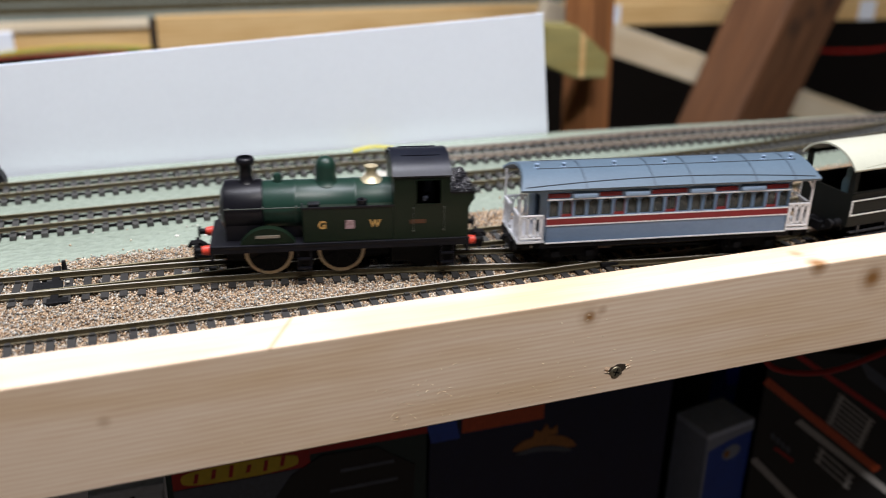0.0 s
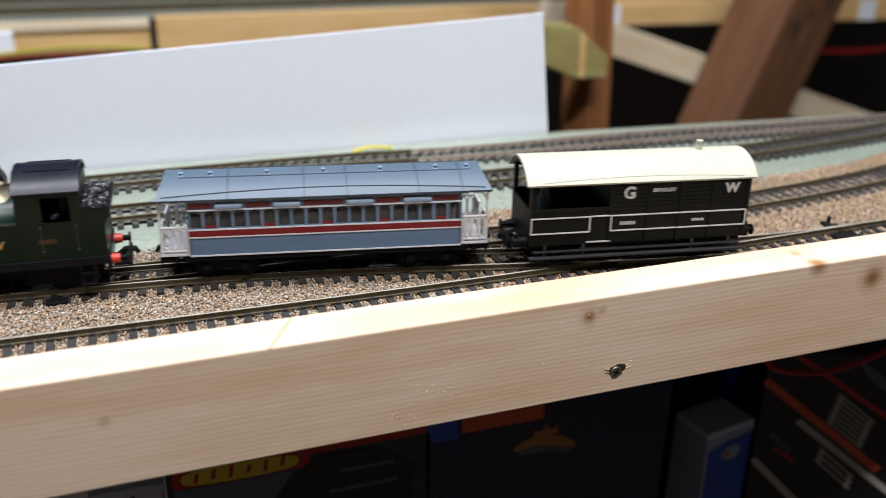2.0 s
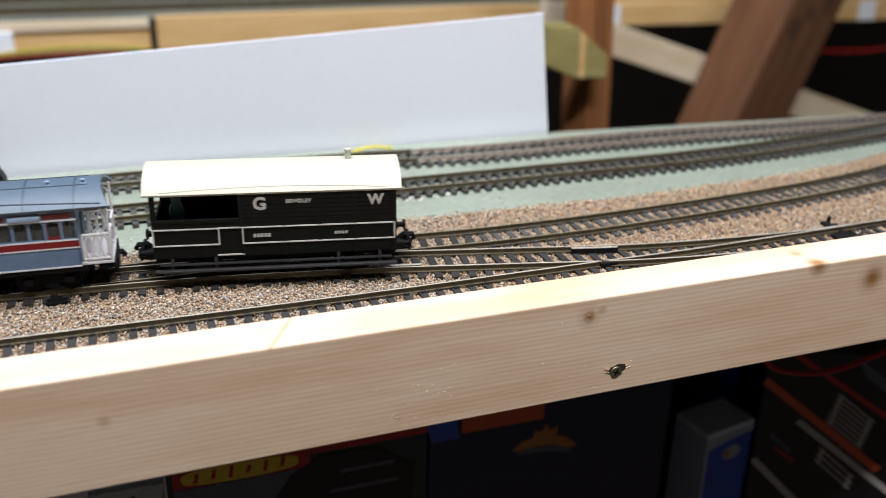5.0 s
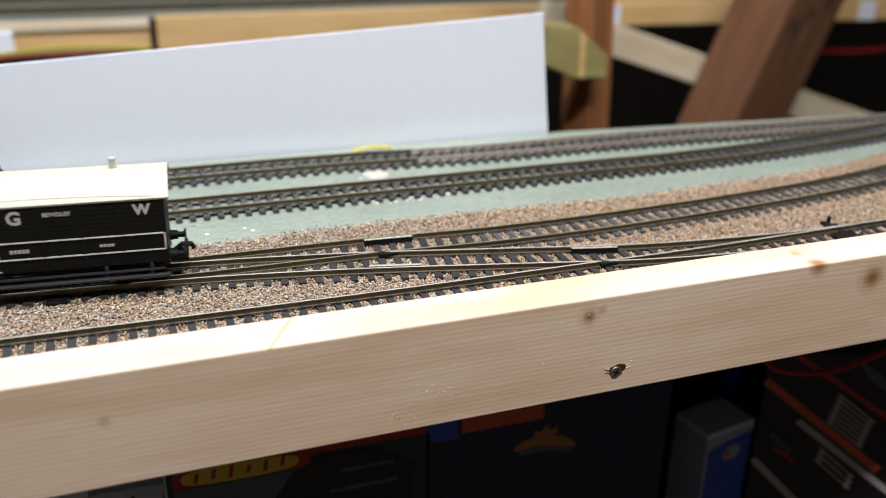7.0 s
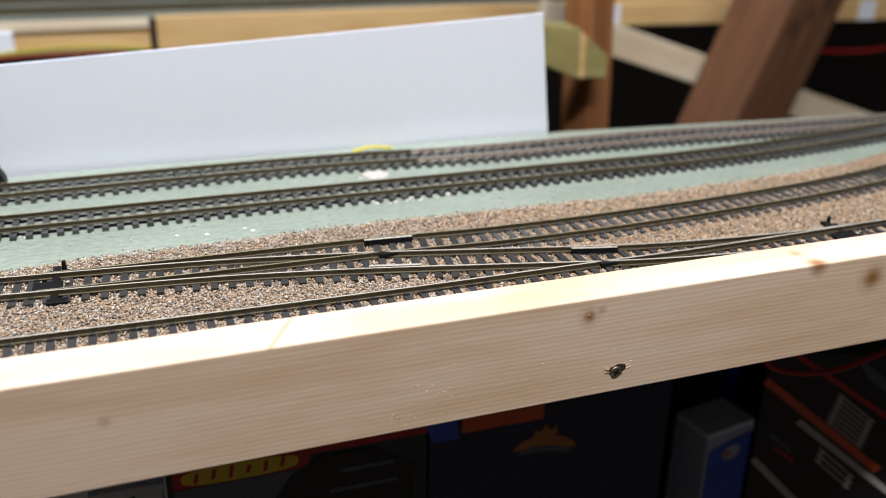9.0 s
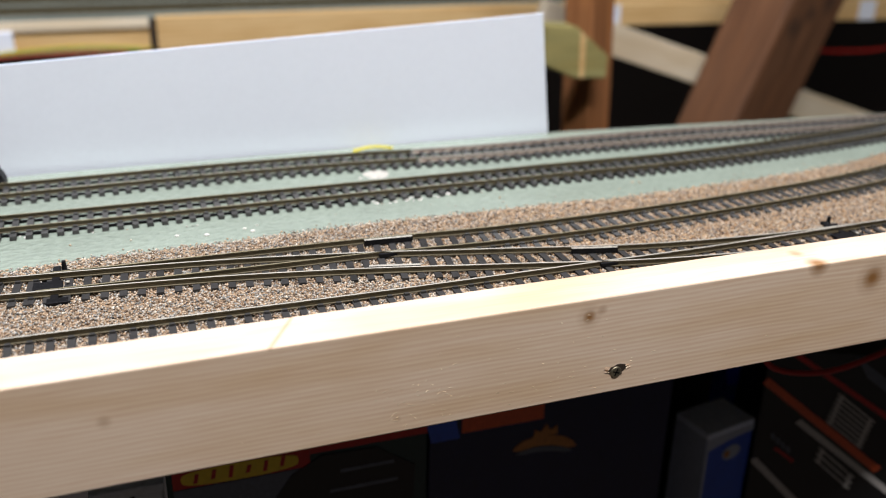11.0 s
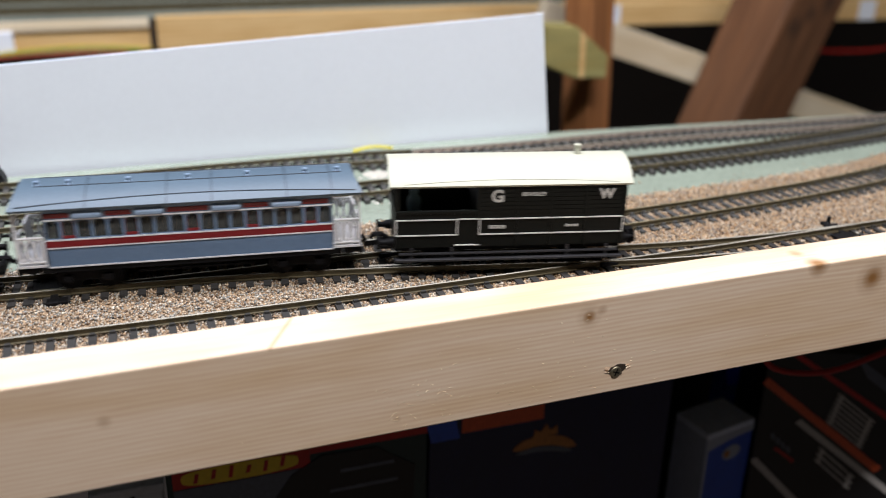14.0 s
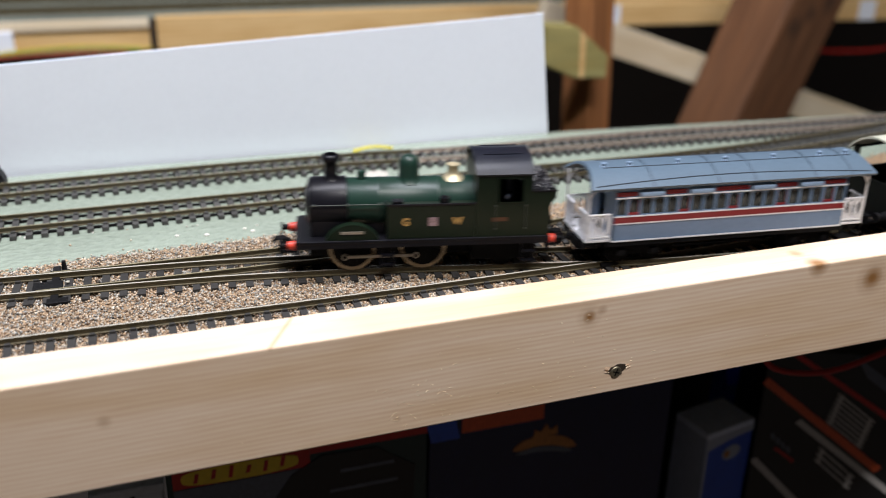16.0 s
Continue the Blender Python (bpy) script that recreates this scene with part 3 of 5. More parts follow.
def stored_boxes():
    a = carton("dark teal model box with a red band and yellow print", 138, 60, 220, INK_TEAL, (66, 402, SHELF_Z))
    print_on(a, -66, 4, 207.5, 219.5, INK_RED, "red_band")
    print_on(a, 4.2, 69, 215, 219.5, INK_RED, "red_band")
    # the yellow print: a rounded slab cut by red notches
    bm = bmesh.new()
    ends = [(-32 + 30 * math.cos(t), 213 + 5.2 * math.copysign(abs(math.sin(t)) ** 0.5, math.sin(t))) for t in np.linspace(0, 2 * math.pi, 28, endpoint=False)]
    extrude_xz(bm, ends, -0.6, 0.3)
    part("yellow_print", bm, INK_YELLOW, a, "yellow printed panel", smooth=None)
    for k in range(6):
        print_on(a, -56 + k * 8.8, -54 + k * 8.8, 210 + 1.0 * (k % 2), 215.5 + 0.8 * (k % 3), INK_RED, "letter_bar", -0.9, 1.2)
    print_on(a, -66, 0, 120, 207, INK_SLATE, "picture_panel")
    bm = bmesh.new()
    shape = [(-12, 120), (58, 120), (62, 196), (40, 212), (10, 213), (-6, 204), (-16, 190)]
    extrude_xz(bm, shape, -0.7, 0.3)
    part("picture_shape", bm, INK_BLACK, a, "black printed locomotive shape", smooth=None)
    for x0, x1, z in ((14, 52, 188), (20, 50, 200), (-8, 22, 172)):
        print_on(a, x0, x1, z, z + 2.2, INK_SLATE, "picture_line", -0.9)
    b = carton("dark blue model box with an orange crest", 154, 60, 220, INK_BLUE, (214, 404, SHELF_Z))
    print_on(b, -76, -59, 206, 219, INK_BRIGHT, "blue_panel", slant=-3)
    print_on(b, -58, -8, 209, 219, INK_ORANGE, "orange_panel")
    bm = bmesh.new()
    arc = [(21 * math.cos(t), 11 * math.sin(t)) for t in np.linspace(0.2, math.pi - 0.1, 16)]
    arc += [(14 * math.cos(t), 4 * math.sin(t)) for t in np.linspace(math.pi - 0.2, 0.3, 16)]
    m = Matrix.Rotation(radians(-8), 2)
    extrude_xz(bm, [tuple(Vector((-6, 186)) + m @ Vector(q)) for q in arc], -0.4, 0.3)
    part("crest", bm, INK_MUSTARD, b, "dull orange arched crest", smooth=None)
    bm = bmesh.new()
    extrude_xz(bm, [(-14, 196), (2, 197), (1, 203), (-3, 200), (-6, 205), (-9, 200), (-13, 202)], -0.45, 0.3)
    part("crest_crown", bm, INK_MUSTARD, b, smooth=None)
    bm = bmesh.new()
    extrude_xz(bm, [tuple(Vector((-6, 184)) + m @ Vector((q[0] * 0.9, q[1] * 0.5))) for q in arc], -0.5, 0.2)
    part("crest_scroll", bm, INK_SLATE, b, smooth=None)
    c = carton("blue model box with a pale grey lid and side", 40, 27.8, 177, INK_BRIGHT, (334.6, 398.6, SHELF_Z), (0, 0, 10.6))
    bm = bmesh.new()
    box(bm, -20.3, 20.0, -0.4, 28.0, 177, 181, bevel=0.7)
    part("lid", bm, INK_WHITE, c, "pale grey lid")
    bm = bmesh.new()
    box(bm, -20.5, -19.2, 0.5, 27.6, 1, 177)
    part("side_panel", bm, INK_SLATE_PALE, c, "grey side", smooth=None)
    bm = bmesh.new()
    edge = [(-20, 177.2), (20, 177.2), (20, 172.5)] + [(x, 172.5 - 5.0 * ((20 - x) / 40) ** 2) for x in np.linspace(19, -18, 10)] + [(-18, 60), (-20, 60)]
    extrude_xz(bm, edge, -0.35, 0.2)
    part("pale_border", bm, INK_SLATE_PALE, c, "pale curved border on the front", smooth=None)
    bm = bmesh.new()
    lathe(bm, [(7.0, 0), (7.0, 0.6)], (0, 0, 0), 24)
    bmesh.ops.transform(bm, matrix=Matrix.Translation((2.5, 0.1, 161)) @ Matrix.Rotation(radians(90), 4, "X") @ Matrix.Diagonal((1.1, 0.75, 1, 1)), verts=list(bm.verts))
    part("round_badge", bm, INK_SLATE_PALE, c, "pale oval badge", smooth=None)
    bm = bmesh.new()
    rod(bm, (-1.5, -0.75, 161), (-1.5, 0.1, 161), 2.6, n=20)
    part("badge_centre", bm, INK_MUSTARD, c, smooth=None)
    d = carton("bright blue box in the dark behind the pale lid", 30, 30, 196, INK_BRIGHT, (385.5, 452, SHELF_Z), (0, 0, -20))
    print_on(d, -14, -4, 170, 192, INK_VIVID, "blue_panel", slant=-3)
    e = carton("black model box with orange stripe and white rack drawing", 150, 60, 232, INK_BLACK, (423, 368.3, SHELF_Z), (0, 0, -25))
    slanted(e, (-75, 210), (3.5, 150.5), 5.2, INK_ORANGE, "orange_stripe", -0.8)
    slanted(e, (-51, 182.3), (14, 133.6), 4.2, INK_PALE_PRINT, "pale_stripe", -0.5)
    slanted(e, (-74, 151.2), (-40, 118), 4.6, INK_PALE_PRINT, "pale_line", -0.5)
    slanted(e, (-62, 232 - 1), (14, 182), 3.2, INK_RED, "red_stripe", -0.5)
    for top, low, n, across in (((-27.7, 202.2), (-31.5, 182.5), 7, (20, -15)), ((-32.4, 161.8), (-33.6, 153), 3, (20, -17))):
        for k in range(n):
            u = k / (n - 1)
            q = Vector(top).lerp(Vector(low), u)
            slanted(e, (q.x - 2.6, q.y + 1.9), (q.x + across[0] + 2.6, q.y + across[1] - 1.9), 1.15, INK_PALE_PRINT, "rack_bar", -0.6)
        for v in (0.0, 1.0):
            g0 = Vector(top) + Vector(across) * v
            g1 = Vector(low) + Vector(across) * v
            slanted(e, (g0.x, g0.y + 1), (g1.x, g1.y - 1), 2.2, INK_PALE_PRINT, "rack_rail", -0.7)
    for k in range(5):
        slanted(e, (-24 + 2 * k, 230 - 3 * k), (-4 + 2 * k, 216 - 3 * k), 1.4, INK_SLATE, "rack_bar", -0.6)
    for k in range(4):
        slanted(e, (-65 + 3.6 * k, 172 - 3.0 * k), (-63.5 + 3.6 * k, 167 - 3.0 * k), 2.2, INK_SLATE, "letter_bar", -0.6)
    slanted(e, (-62, 161), (-49, 152), 2.0, INK_RED, "letter_bar", -0.6)
    g = carton("cloudy clear plastic tub with a pale rim", 34, 60, 212, CLEAR_PLASTIC, (-22, 404, SHELF_Z))
    bm = bmesh.new()
    box(bm, -18, 18, -1.2, 61, 208, 213, bevel=1)
    part("rim", bm, CLEAR_PLASTIC, g)
    print_on(g, 1, 3.5, 100, 207, INK_BLACK, "dark_seam")
    # added black box: stands in for the darkness between the boxes
    carton("black box added to darken the gap behind the blue ones", 190, 60, 286, INK_BLACK, (385, 505, SHELF_Z))
    carton("plain dark box in deep shade", 200, 80, 180, INK_BLACK, (-180, 420, SHELF_Z))


stored_boxes()

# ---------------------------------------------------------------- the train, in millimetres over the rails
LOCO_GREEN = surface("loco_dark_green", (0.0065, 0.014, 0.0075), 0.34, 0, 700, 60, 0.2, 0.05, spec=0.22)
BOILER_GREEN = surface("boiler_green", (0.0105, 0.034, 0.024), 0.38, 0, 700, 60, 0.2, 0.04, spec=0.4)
LOCO_BLACK = surface("loco_satin_black", (0.007, 0.007, 0.010), 0.36, 0, 700, 80, 0.25, 0.06, spec=0.25)
ROOF_BLACK = surface("loco_roof_black", (0.010, 0.012, 0.020), 0.36, 0, 700, 80, 0.3, 0.1, spec=0.3)
BRASS = surface("worn_brass", (0.60, 0.52, 0.34), 0.45, 0.5, 600, 100, 0.2, 0.05)
TYRE = surface("unpainted_tyre", (0.40, 0.32, 0.21), 0.4, 0.6, 600, 80, 0.2, 0.05)
RODS = surface("dull_steel_rod", (0.42, 0.38, 0.32), 0.4, 0.7, 600, 80, 0.2, 0.05)
RED = surface("signal_red", (0.62, 0.055, 0.03), 0.4, 0, 600, 80, 0.15, 0.05)
DULL_RAIL = surface("dull_grey_green_wire", (0.075, 0.085, 0.075), 0.4, 0.3, 600, 80, 0.2, 0.0)
GILT = surface("gilt_lettering", (0.50, 0.30, 0.09), 0.5, 0, 900, 200, 0.15, 0.0)
PALE_PRINT = surface("pale_lettering", (0.50, 0.50, 0.48), 0.5, 0, 900, 200, 0.1, 0.0)
LINING = surface("white_lining", (0.70, 0.70, 0.68), 0.5, 0, 900, 200, 0.1, 0.0)
COAL = surface("glossy_coal", (0.018, 0.018, 0.022), 0.3, 0, 900, 200, 0.4, 0.5)
COACH_BLUE = surface("coach_pale_blue", (0.125, 0.198, 0.315), 0.35, 0, 700, 50, 0.10, 0.04)
COACH_RED = surface("coach_red_band", (0.19, 0.006, 0.011), 0.4, 0, 700, 50, 0.15, 0.04)
HOOD_BLUE = surface("coach_vent_blue", (0.24, 0.33, 0.46), 0.3, 0, 700, 50, 0.08, 0.04)
COACH_ROOF = surface("coach_blue_grey_roof", (0.088, 0.135, 0.185), 0.5, 0, 700, 40, 0.10, 0.08)
COACH_WHITE = surface("coach_white_trim", (0.74, 0.75, 0.78), 0.4, 0, 700, 50, 0.06, 0.04)
ROOF_SEAM = surface("coach_roof_seam", (0.055, 0.085, 0.12), 0.5, 0, 700, 40, 0.10, 0.08)
STRIP_GREY = surface("dark_blue_grey_strip", (0.03, 0.04, 0.055), 0.5, 0, 700, 50, 0.1, 0.05)
SEATS = surface("coach_interior_grey", (0.11, 0.11, 0.10), 0.6, 0, 700, 50, 0.2, 0.05)
GLAZE = clear_glaze()
VAN_GREY = surface("van_dark_grey", (0.007, 0.008, 0.007), 0.5, 0, 700, 60, 0.25, 0.08, spec=0.14)
VAN_ROOF = surface("van_cream_roof", (0.53, 0.54, 0.44), 0.5, 0, 700, 40, 0.05, 0.06)
FIGURE_BLUE = surface("blue_grey_fitting", (0.10, 0.16, 0.18), 0.6, 0, 700, 50, 0.15, 0.05)


def buffers(ob, x, sign, red, z=13.0):
    for y in (-11.0, 11.0):
        bm = bmesh.new()
        rod(bm, (x, y, z), (x + sign * 3.4, y, z), 2.3, 1.9)
        b = part("buffer", bm, RED if red else UNDER, ob, "red buffer" if red else "", smooth=50)
        bm = bmesh.new()
        rod(bm, (x + sign * 3.4, y, z), (x + sign * 6.0, y, z), 1.3)
        rod(bm, (x + sign * 6.0, y, z), (x + sign * 6.9, y, z), 2.6, 2.3, 18)
        part("buffer_head", bm, UNDER, b, "black buffer head" if red else "", smooth=50)


def coupling(ob, x, sign, z=9.0):
    bm = bmesh.new()
    box(bm, min(x, x + sign * 7), max(x, x + sign * 7), -2.4, 2.4, z - 1, z + 1)
    box(bm, min(x + sign * 6, x + sign * 7.6), max(x + sign * 6, x + sign * 7.6), -7, 7, z - 1.6, z + 3.2, bevel=0.3)
    tube(bm, [(x + sign * 2, 0, z + 1), (x + sign * 5, 0, z + 3.4), (x + sign * 9, 0, z + 3.2), (x + sign * 10, 0, z + 1.2)], 1.2, 6)
    box(bm, min(x, x + sign * 6), max(x, x + sign * 6), -5, 5, z - 2.0, z - 0.8)
    part("coupling", bm, UNDER, ob)


def small_wheel(ob, x, r, label=""):
    for y in (-8.4, 8.4):
        bm = bmesh.new()
        rod(bm, (x, y - 1.2, r), (x, y + 1.2, r), r, n=24)
        rod(bm, (x, y - 0.9 * (1 if y > 0 else -1), r), (x, y - 1.8 * (1 if y > 0 else -1), r), r + 0.8, n=24)
        part("wheel", bm, UNDER, ob, label, smooth=50)
    bm = bmesh.new()
    rod(bm, (x, -8, r), (x, 8, r), 0.9)
    part("axle", bm, UNDER, ob)


DRIVE_R = 10.4
CRANK = 4.6
AXLES = (-31.4, 0.0)


def locomotive():
    ob = thing("tank_locomotive", "dark green and black model tank locomotive with brass safety valve", "locomotive")
    bm = bmesh.new()
    box(bm, -54.5, 54.5, -16.5, 16.5, 15.0, 16.6, bevel=0.3)
    box(bm, -54.5, 54.5, -16.2, -15.6, 13.0, 15.0)
    box(bm, -54.5, 54.5, 15.6, 16.4, 12.6, 15.0)
    part("running_board", bm, LOCO_BLACK, ob)
    for x0, x1 in ((-56, -54.5), (54.5, 56)):
        bm = bmesh.new()
        box(bm, x0, x1, -16, 16, 9.5, 16.4, bevel=0.3)
        part("buffer_beam", bm, LOCO_BLACK, ob)
    buffers(ob, -56, -1, True)
    buffers(ob, 56, 1, True)
    coupling(ob, -56, -1)
    coupling(ob, 56, 1)
    bm = bmesh.new()
    box(bm, -50, 52, -6.4, 6.4, 5.5, 15)
    box(bm, 22, 50, -11.5, 11.5, 4.0, 13)
    box(bm, -18.6, -12.4, -12.5, 12.5, 4.6, 14)
    part("frame", bm, UNDER, ob)
    for x in (-16.2, 46.5):
        bm = bmesh.new()
        box(bm, x - 3, x + 3, -16.3, -14.6, 4.2, 5.0)
        box(bm, x - 3, x + 3, -16.3, -14.6, 8.6, 9.4)
        box(bm, x - 3, x - 2.3, -15.4, -14.6, 4.2, 14)
        box(bm, x + 2.3, x + 3, -15.4, -14.6, 4.2, 14)
        part("steps", bm, LOCO_BLACK, ob)
    small_wheel(ob, 36, 6.2)
    # boiler, smokebox, saddle
    bm = bmesh.new()
    lathe(bm, [(10.6, -33), (10.9, -32.6), (10.9, -20), (11.1, -19.6), (11.1, -18.8), (10.9, -18.4), (10.9, 6), (11.1, 6.3), (11.1, 7.2), (10.9, 7.5), (10.9, 25)], (0, 0, 28.6), 40, "X")
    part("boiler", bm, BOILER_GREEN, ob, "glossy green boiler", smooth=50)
    bm = bmesh.new()
    lathe(bm, [(9.5, -50.0), (11.2, -49.4), (11.7, -48.6), (11.7, -33.2), (11.2, -32.9)], (0, 0, 28.6), 40, "X")
    lathe(bm, [(3.0, -51.6), (7.5, -51.0), (9.0, -50.2), (9.0, -49.5)], (0, 0, 28.6), 32, "X")
    box(bm, -49, -33, -10.5, 10.5, 16.6, 28)
    part("smokebox", bm, LOCO_BLACK, ob, "satin black smokebox", smooth=50)
    bm = bmesh.new()
    box(bm, -33, -16.8, -8.5, 8.5, 16.6, 22)
    part("saddle", bm, LOCO_BLACK, ob)
    bm = bmesh.new()
    for y in (-12.3, 12.3):
        rod(bm, (-49.0, y, 31.6), (-17.0, y, 31.6), 0.24, n=8)
        for x in (-47.5, -33.0, -19.0):
            rod(bm, (x, y * 0.85, 31.6), (x, y * 1.03, 31.6), 0.45, n=8)
    part("handrail", bm, DULL_RAIL, ob, "thin dull handrail")
    bm = bmesh.new()
    lathe(bm, [(5.2, 38.6), (4.0, 39.6), (3.0, 41.2), (2.7, 43.0), (2.9, 47.4), (4.0, 48.3), (4.1, 49.8), (3.4, 50.8), (2.4, 50.9), (2.4, 49.7)], (-39.7, 0, 0), 28)
    part("chimney", bm, LOCO_BLACK, ob, "black flared chimney", smooth=50)
    bm = bmesh.new()
    lathe(bm, [(6.2, 38.0), (5.0, 39.2), (4.5, 41.0), (4.5, 45.6), (4.1, 47.6), (3.1, 49.2), (1.5, 50.0), (0.3, 50.1)], (-5.6, 0, 0), 28)
    part("dome", bm, BOILER_GREEN, ob, "green domed steam dome", smooth=50)
    bm = bmesh.new()
    lathe(bm, [(5.4, 38.6), (4.6, 39.6), (3.0, 40.8), (2.4, 42.4), (2.4, 44.0), (3.0, 44.8), (3.0, 45.4), (1.4, 45.8)], (14.2, 0, 0), 24)
    part("safety_valve", bm, BRASS, ob, "polished brass safety valve cover", smooth=50)
    bm = bmesh.new()
    lathe(bm, [(2.2, 38.8), (1.8, 40.2), (1.9, 42.0), (1.5, 43.0), (0.4, 43.3)], (-26.5, 0, 0), 16)
    part("filler", bm, BOILER_GREEN, ob, smooth=50)
    # side tanks
    for s in (-1, 1):
        y0, y1 = sorted((s * 10.4, s * 16.0))
        bm = bmesh.new()
        box(bm, -16.4, 22.6, y0, y1, 16.6, 32.0, bevel=0.4)
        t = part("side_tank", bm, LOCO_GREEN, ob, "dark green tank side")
        bm = bmesh.new()
        box(bm, -16.6, 22.6, s * 16.0 - 0.25, s * 16.0 + 0.25, 31.8, 32.8, bevel=0.1)
        box(bm, -16.6, -16.0, y0, y1, 31.8, 32.8)
        part("tank_rim", bm, LOCO_BLACK, t)
        bm = bmesh.new()
        box(bm, -14, -9, s * 13 - 2, s * 13 + 2, 32.0, 33.8, bevel=0.4)
        rod(bm, (9, s * 12.9, 32.0), (9, s * 12.9, 34.6), 2.3)
        rod(bm, (9, s * 12.9, 34.6), (9, s * 12.9, 35.2), 0.9)
        part("tank_filler", bm, LOCO_BLACK, t)
        bm = bmesh.new()
        y2, y3 = sorted((s * 12.0, s * 16.0))
        half = [(AXLES[0] + 13.2 * math.cos(a), 10.6 + 13.2 * math.sin(a)) for a in np.linspace(math.radians(28), math.radians(152), 22)]
        extrude_xz(bm, half, y2, y3)
        sp = part("splasher", bm, LOCO_GREEN, ob, "dark green wheel splasher")
        bm = bmesh.new()
        box(bm, AXLES[0] - 5.0, AXLES[0] + 5.0, s * 16.15 - 0.25, s * 16.15 + 0.25, 19.6, 20.8)
        part("nameplate", bm, RODS, sp, "plain pale plate", smooth=None)
    # cab with a real opening in its side
    for s in (-1, 1):
        bm = bmesh.new()
        ya, yb = sorted((s * 15.2, s * 16.0))
        box(bm, 22.6, 32.2, ya, yb, 16.6, 45.8)
        box(bm, 43.0, 47.0, ya, yb, 16.6, 45.8)
        box(bm, 32.2, 43.0, ya, yb, 16.6, 32.4)
        box(bm, 32.2, 43.0, ya, yb, 43.6, 45.8)
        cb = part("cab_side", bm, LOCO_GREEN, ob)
        bm = bmesh.new()
        for z in (32.5, 43.5):
            box(bm, 31.9, 43.3, s * 16.1 - 0.2, s * 16.1 + 0.2, z - 0.2, z + 0.2)
        for x in (32.1, 43.1):
            box(bm, x - 0.2, x + 0.2, s * 16.1 - 0.2, s * 16.1 + 0.2, 32.7, 43.3)
        part("cab_beading", bm, LOCO_GREEN, cb)
        for x in (31.0, 44.4):
            bm = bmesh.new()
            rod(bm, (x, s * 16.7, 20.5), (x, s * 16.7, 31.0), 0.14, n=6)
            for z in (20.5, 31.0):
                rod(bm, (x, s * 15.9, z), (x, s * 17.0, z), 0.38, n=8)
            part("grab_rail", bm, DULL_RAIL, cb)
    bm = bmesh.new()
    box(bm, 22.6, 23.5, -15.2, 15.2, 16.6, 47.0)
    box(bm, 46.2, 47.0, -15.2, 15.2, 16.6, 47.0)
    box(bm, 23.5, 46.2, -15.2, 15.2, 16.7, 18.5)
    part("cab_front", bm, LOCO_GREEN, ob)
    bm = bmesh.new()
    arc = [(17.0 * math.sin(a) / math.sin(0.9), 45.6 + 6.6 * (math.cos(a) - math.cos(0.9)) / (1 - math.cos(0.9))) for a in np.linspace(-0.9, 0.9, 17)]
    extrude_yz(bm, arc + [(y * 0.96, z - 1.0) for y, z in arc[::-1]], 22.0, 47.4)
    roof = part("cab_roof", bm, ROOF_BLACK, ob, "blue-black arched cab roof")
    bm = bmesh.new()
    for x in (23.2, 46.2):
        extrude_yz(bm, [(y * 0.98, z + 0.28) for y, z in arc] + [(y * 0.98, z - 0.2) for y, z in arc[::-1]], x - 0.25, x + 0.25)
    part("roof_rib", bm, ROOF_BLACK, roof)
    for y in (-6.5, 6.5):
        bm = bmesh.new()
        z = float(np.interp(y, [q[0] for q in arc], [q[1] for q in arc]))
        box(bm, 26.5, 43.5, y - 0.3, y + 0.3, z - 0.2, z + 0.35)
        part("roof_runner", bm, ROOF_BLACK, roof, smooth=None)
    # bunker and coal
    bm = bmesh.new()
    extrude_xz(bm, [(47.0, 16.6), (55.4, 16.6), (55.4, 30.4), (56.6, 32.6), (57.9, 34.2), (57.9, 37.4), (47.0, 37.4)], -15.8, 15.8)
    bunker = part("bunker", bm, LOCO_GREEN, ob, "dark green coal bunker with a flared top", smooth=None)
    bm = bmesh.new()
    for y in (-15.9, 15.9):
        box(bm, 47.0, 58.1, y - 0.25, y + 0.25, 37.0, 37.7)
    box(bm, 57.7, 58.2, -15.9, 15.9, 37.0, 37.7)
    part("bunker_rim", bm, LOCO_BLACK, bunker, smooth=None)
    rng = random.Random(5)
    bm = bmesh.new()
    for _ in range(330):
        r = rng.uniform(0.6, 1.25)
        x, y = rng.uniform(47.6, 57.0), rng.uniform(-15.0, 15.0)
        made = bmesh.ops.create_icosphere(bm, subdivisions=1, radius=r, matrix=Matrix.Translation((x, y, 37.5 + 2.0 * (1 - abs(y) / 18) * rng.uniform(0.2, 1.0))))["verts"]
        for v in made:
            v.co += Vector((rng.uniform(-0.4, 0.4), rng.uniform(-0.4, 0.4), rng.uniform(-0.4, 0.4)))
    part("coal_load", bm, COAL, ob, "heap of glossy black coal", smooth=None)
    bm = bmesh.new()
    lathe(bm, [(3.4, 18.5), (3.0, 26), (3.4, 35), (2.0, 37), (2.1, 40.5), (0.8, 42)], (39, -4, 0), 14)
    rod(bm, (39, -7, 34), (36, -14.8, 34.3), 1.0, 0.9, 8)
    part("figurine", bm, surface("figurine_paint", (0.025, 0.03, 0.045), 0.6, 0, 900, 200, 0.2, 0.0), ob, "small plain dark painted figurine in the cab", smooth=50)
    lettering("G", 4.8, (-8.2, -16.1, 24.4), GILT, ob, bold=0.15)
    lettering("W", 4.4, (14.4, -16.1, 24.4), GILT, ob, bold=0.15)
    bm = bmesh.new()
    box(bm, 1.6, 5.6, -16.25, -15.9, 22.4, 26.4, bevel=0.2)
    part("crest", bm, surface("crest_pink", (0.30, 0.20, 0.21), 0.5, 0, 900, 900, 0.5, 0.0), ob, "small pale pink crest")
    bm = bmesh.new()
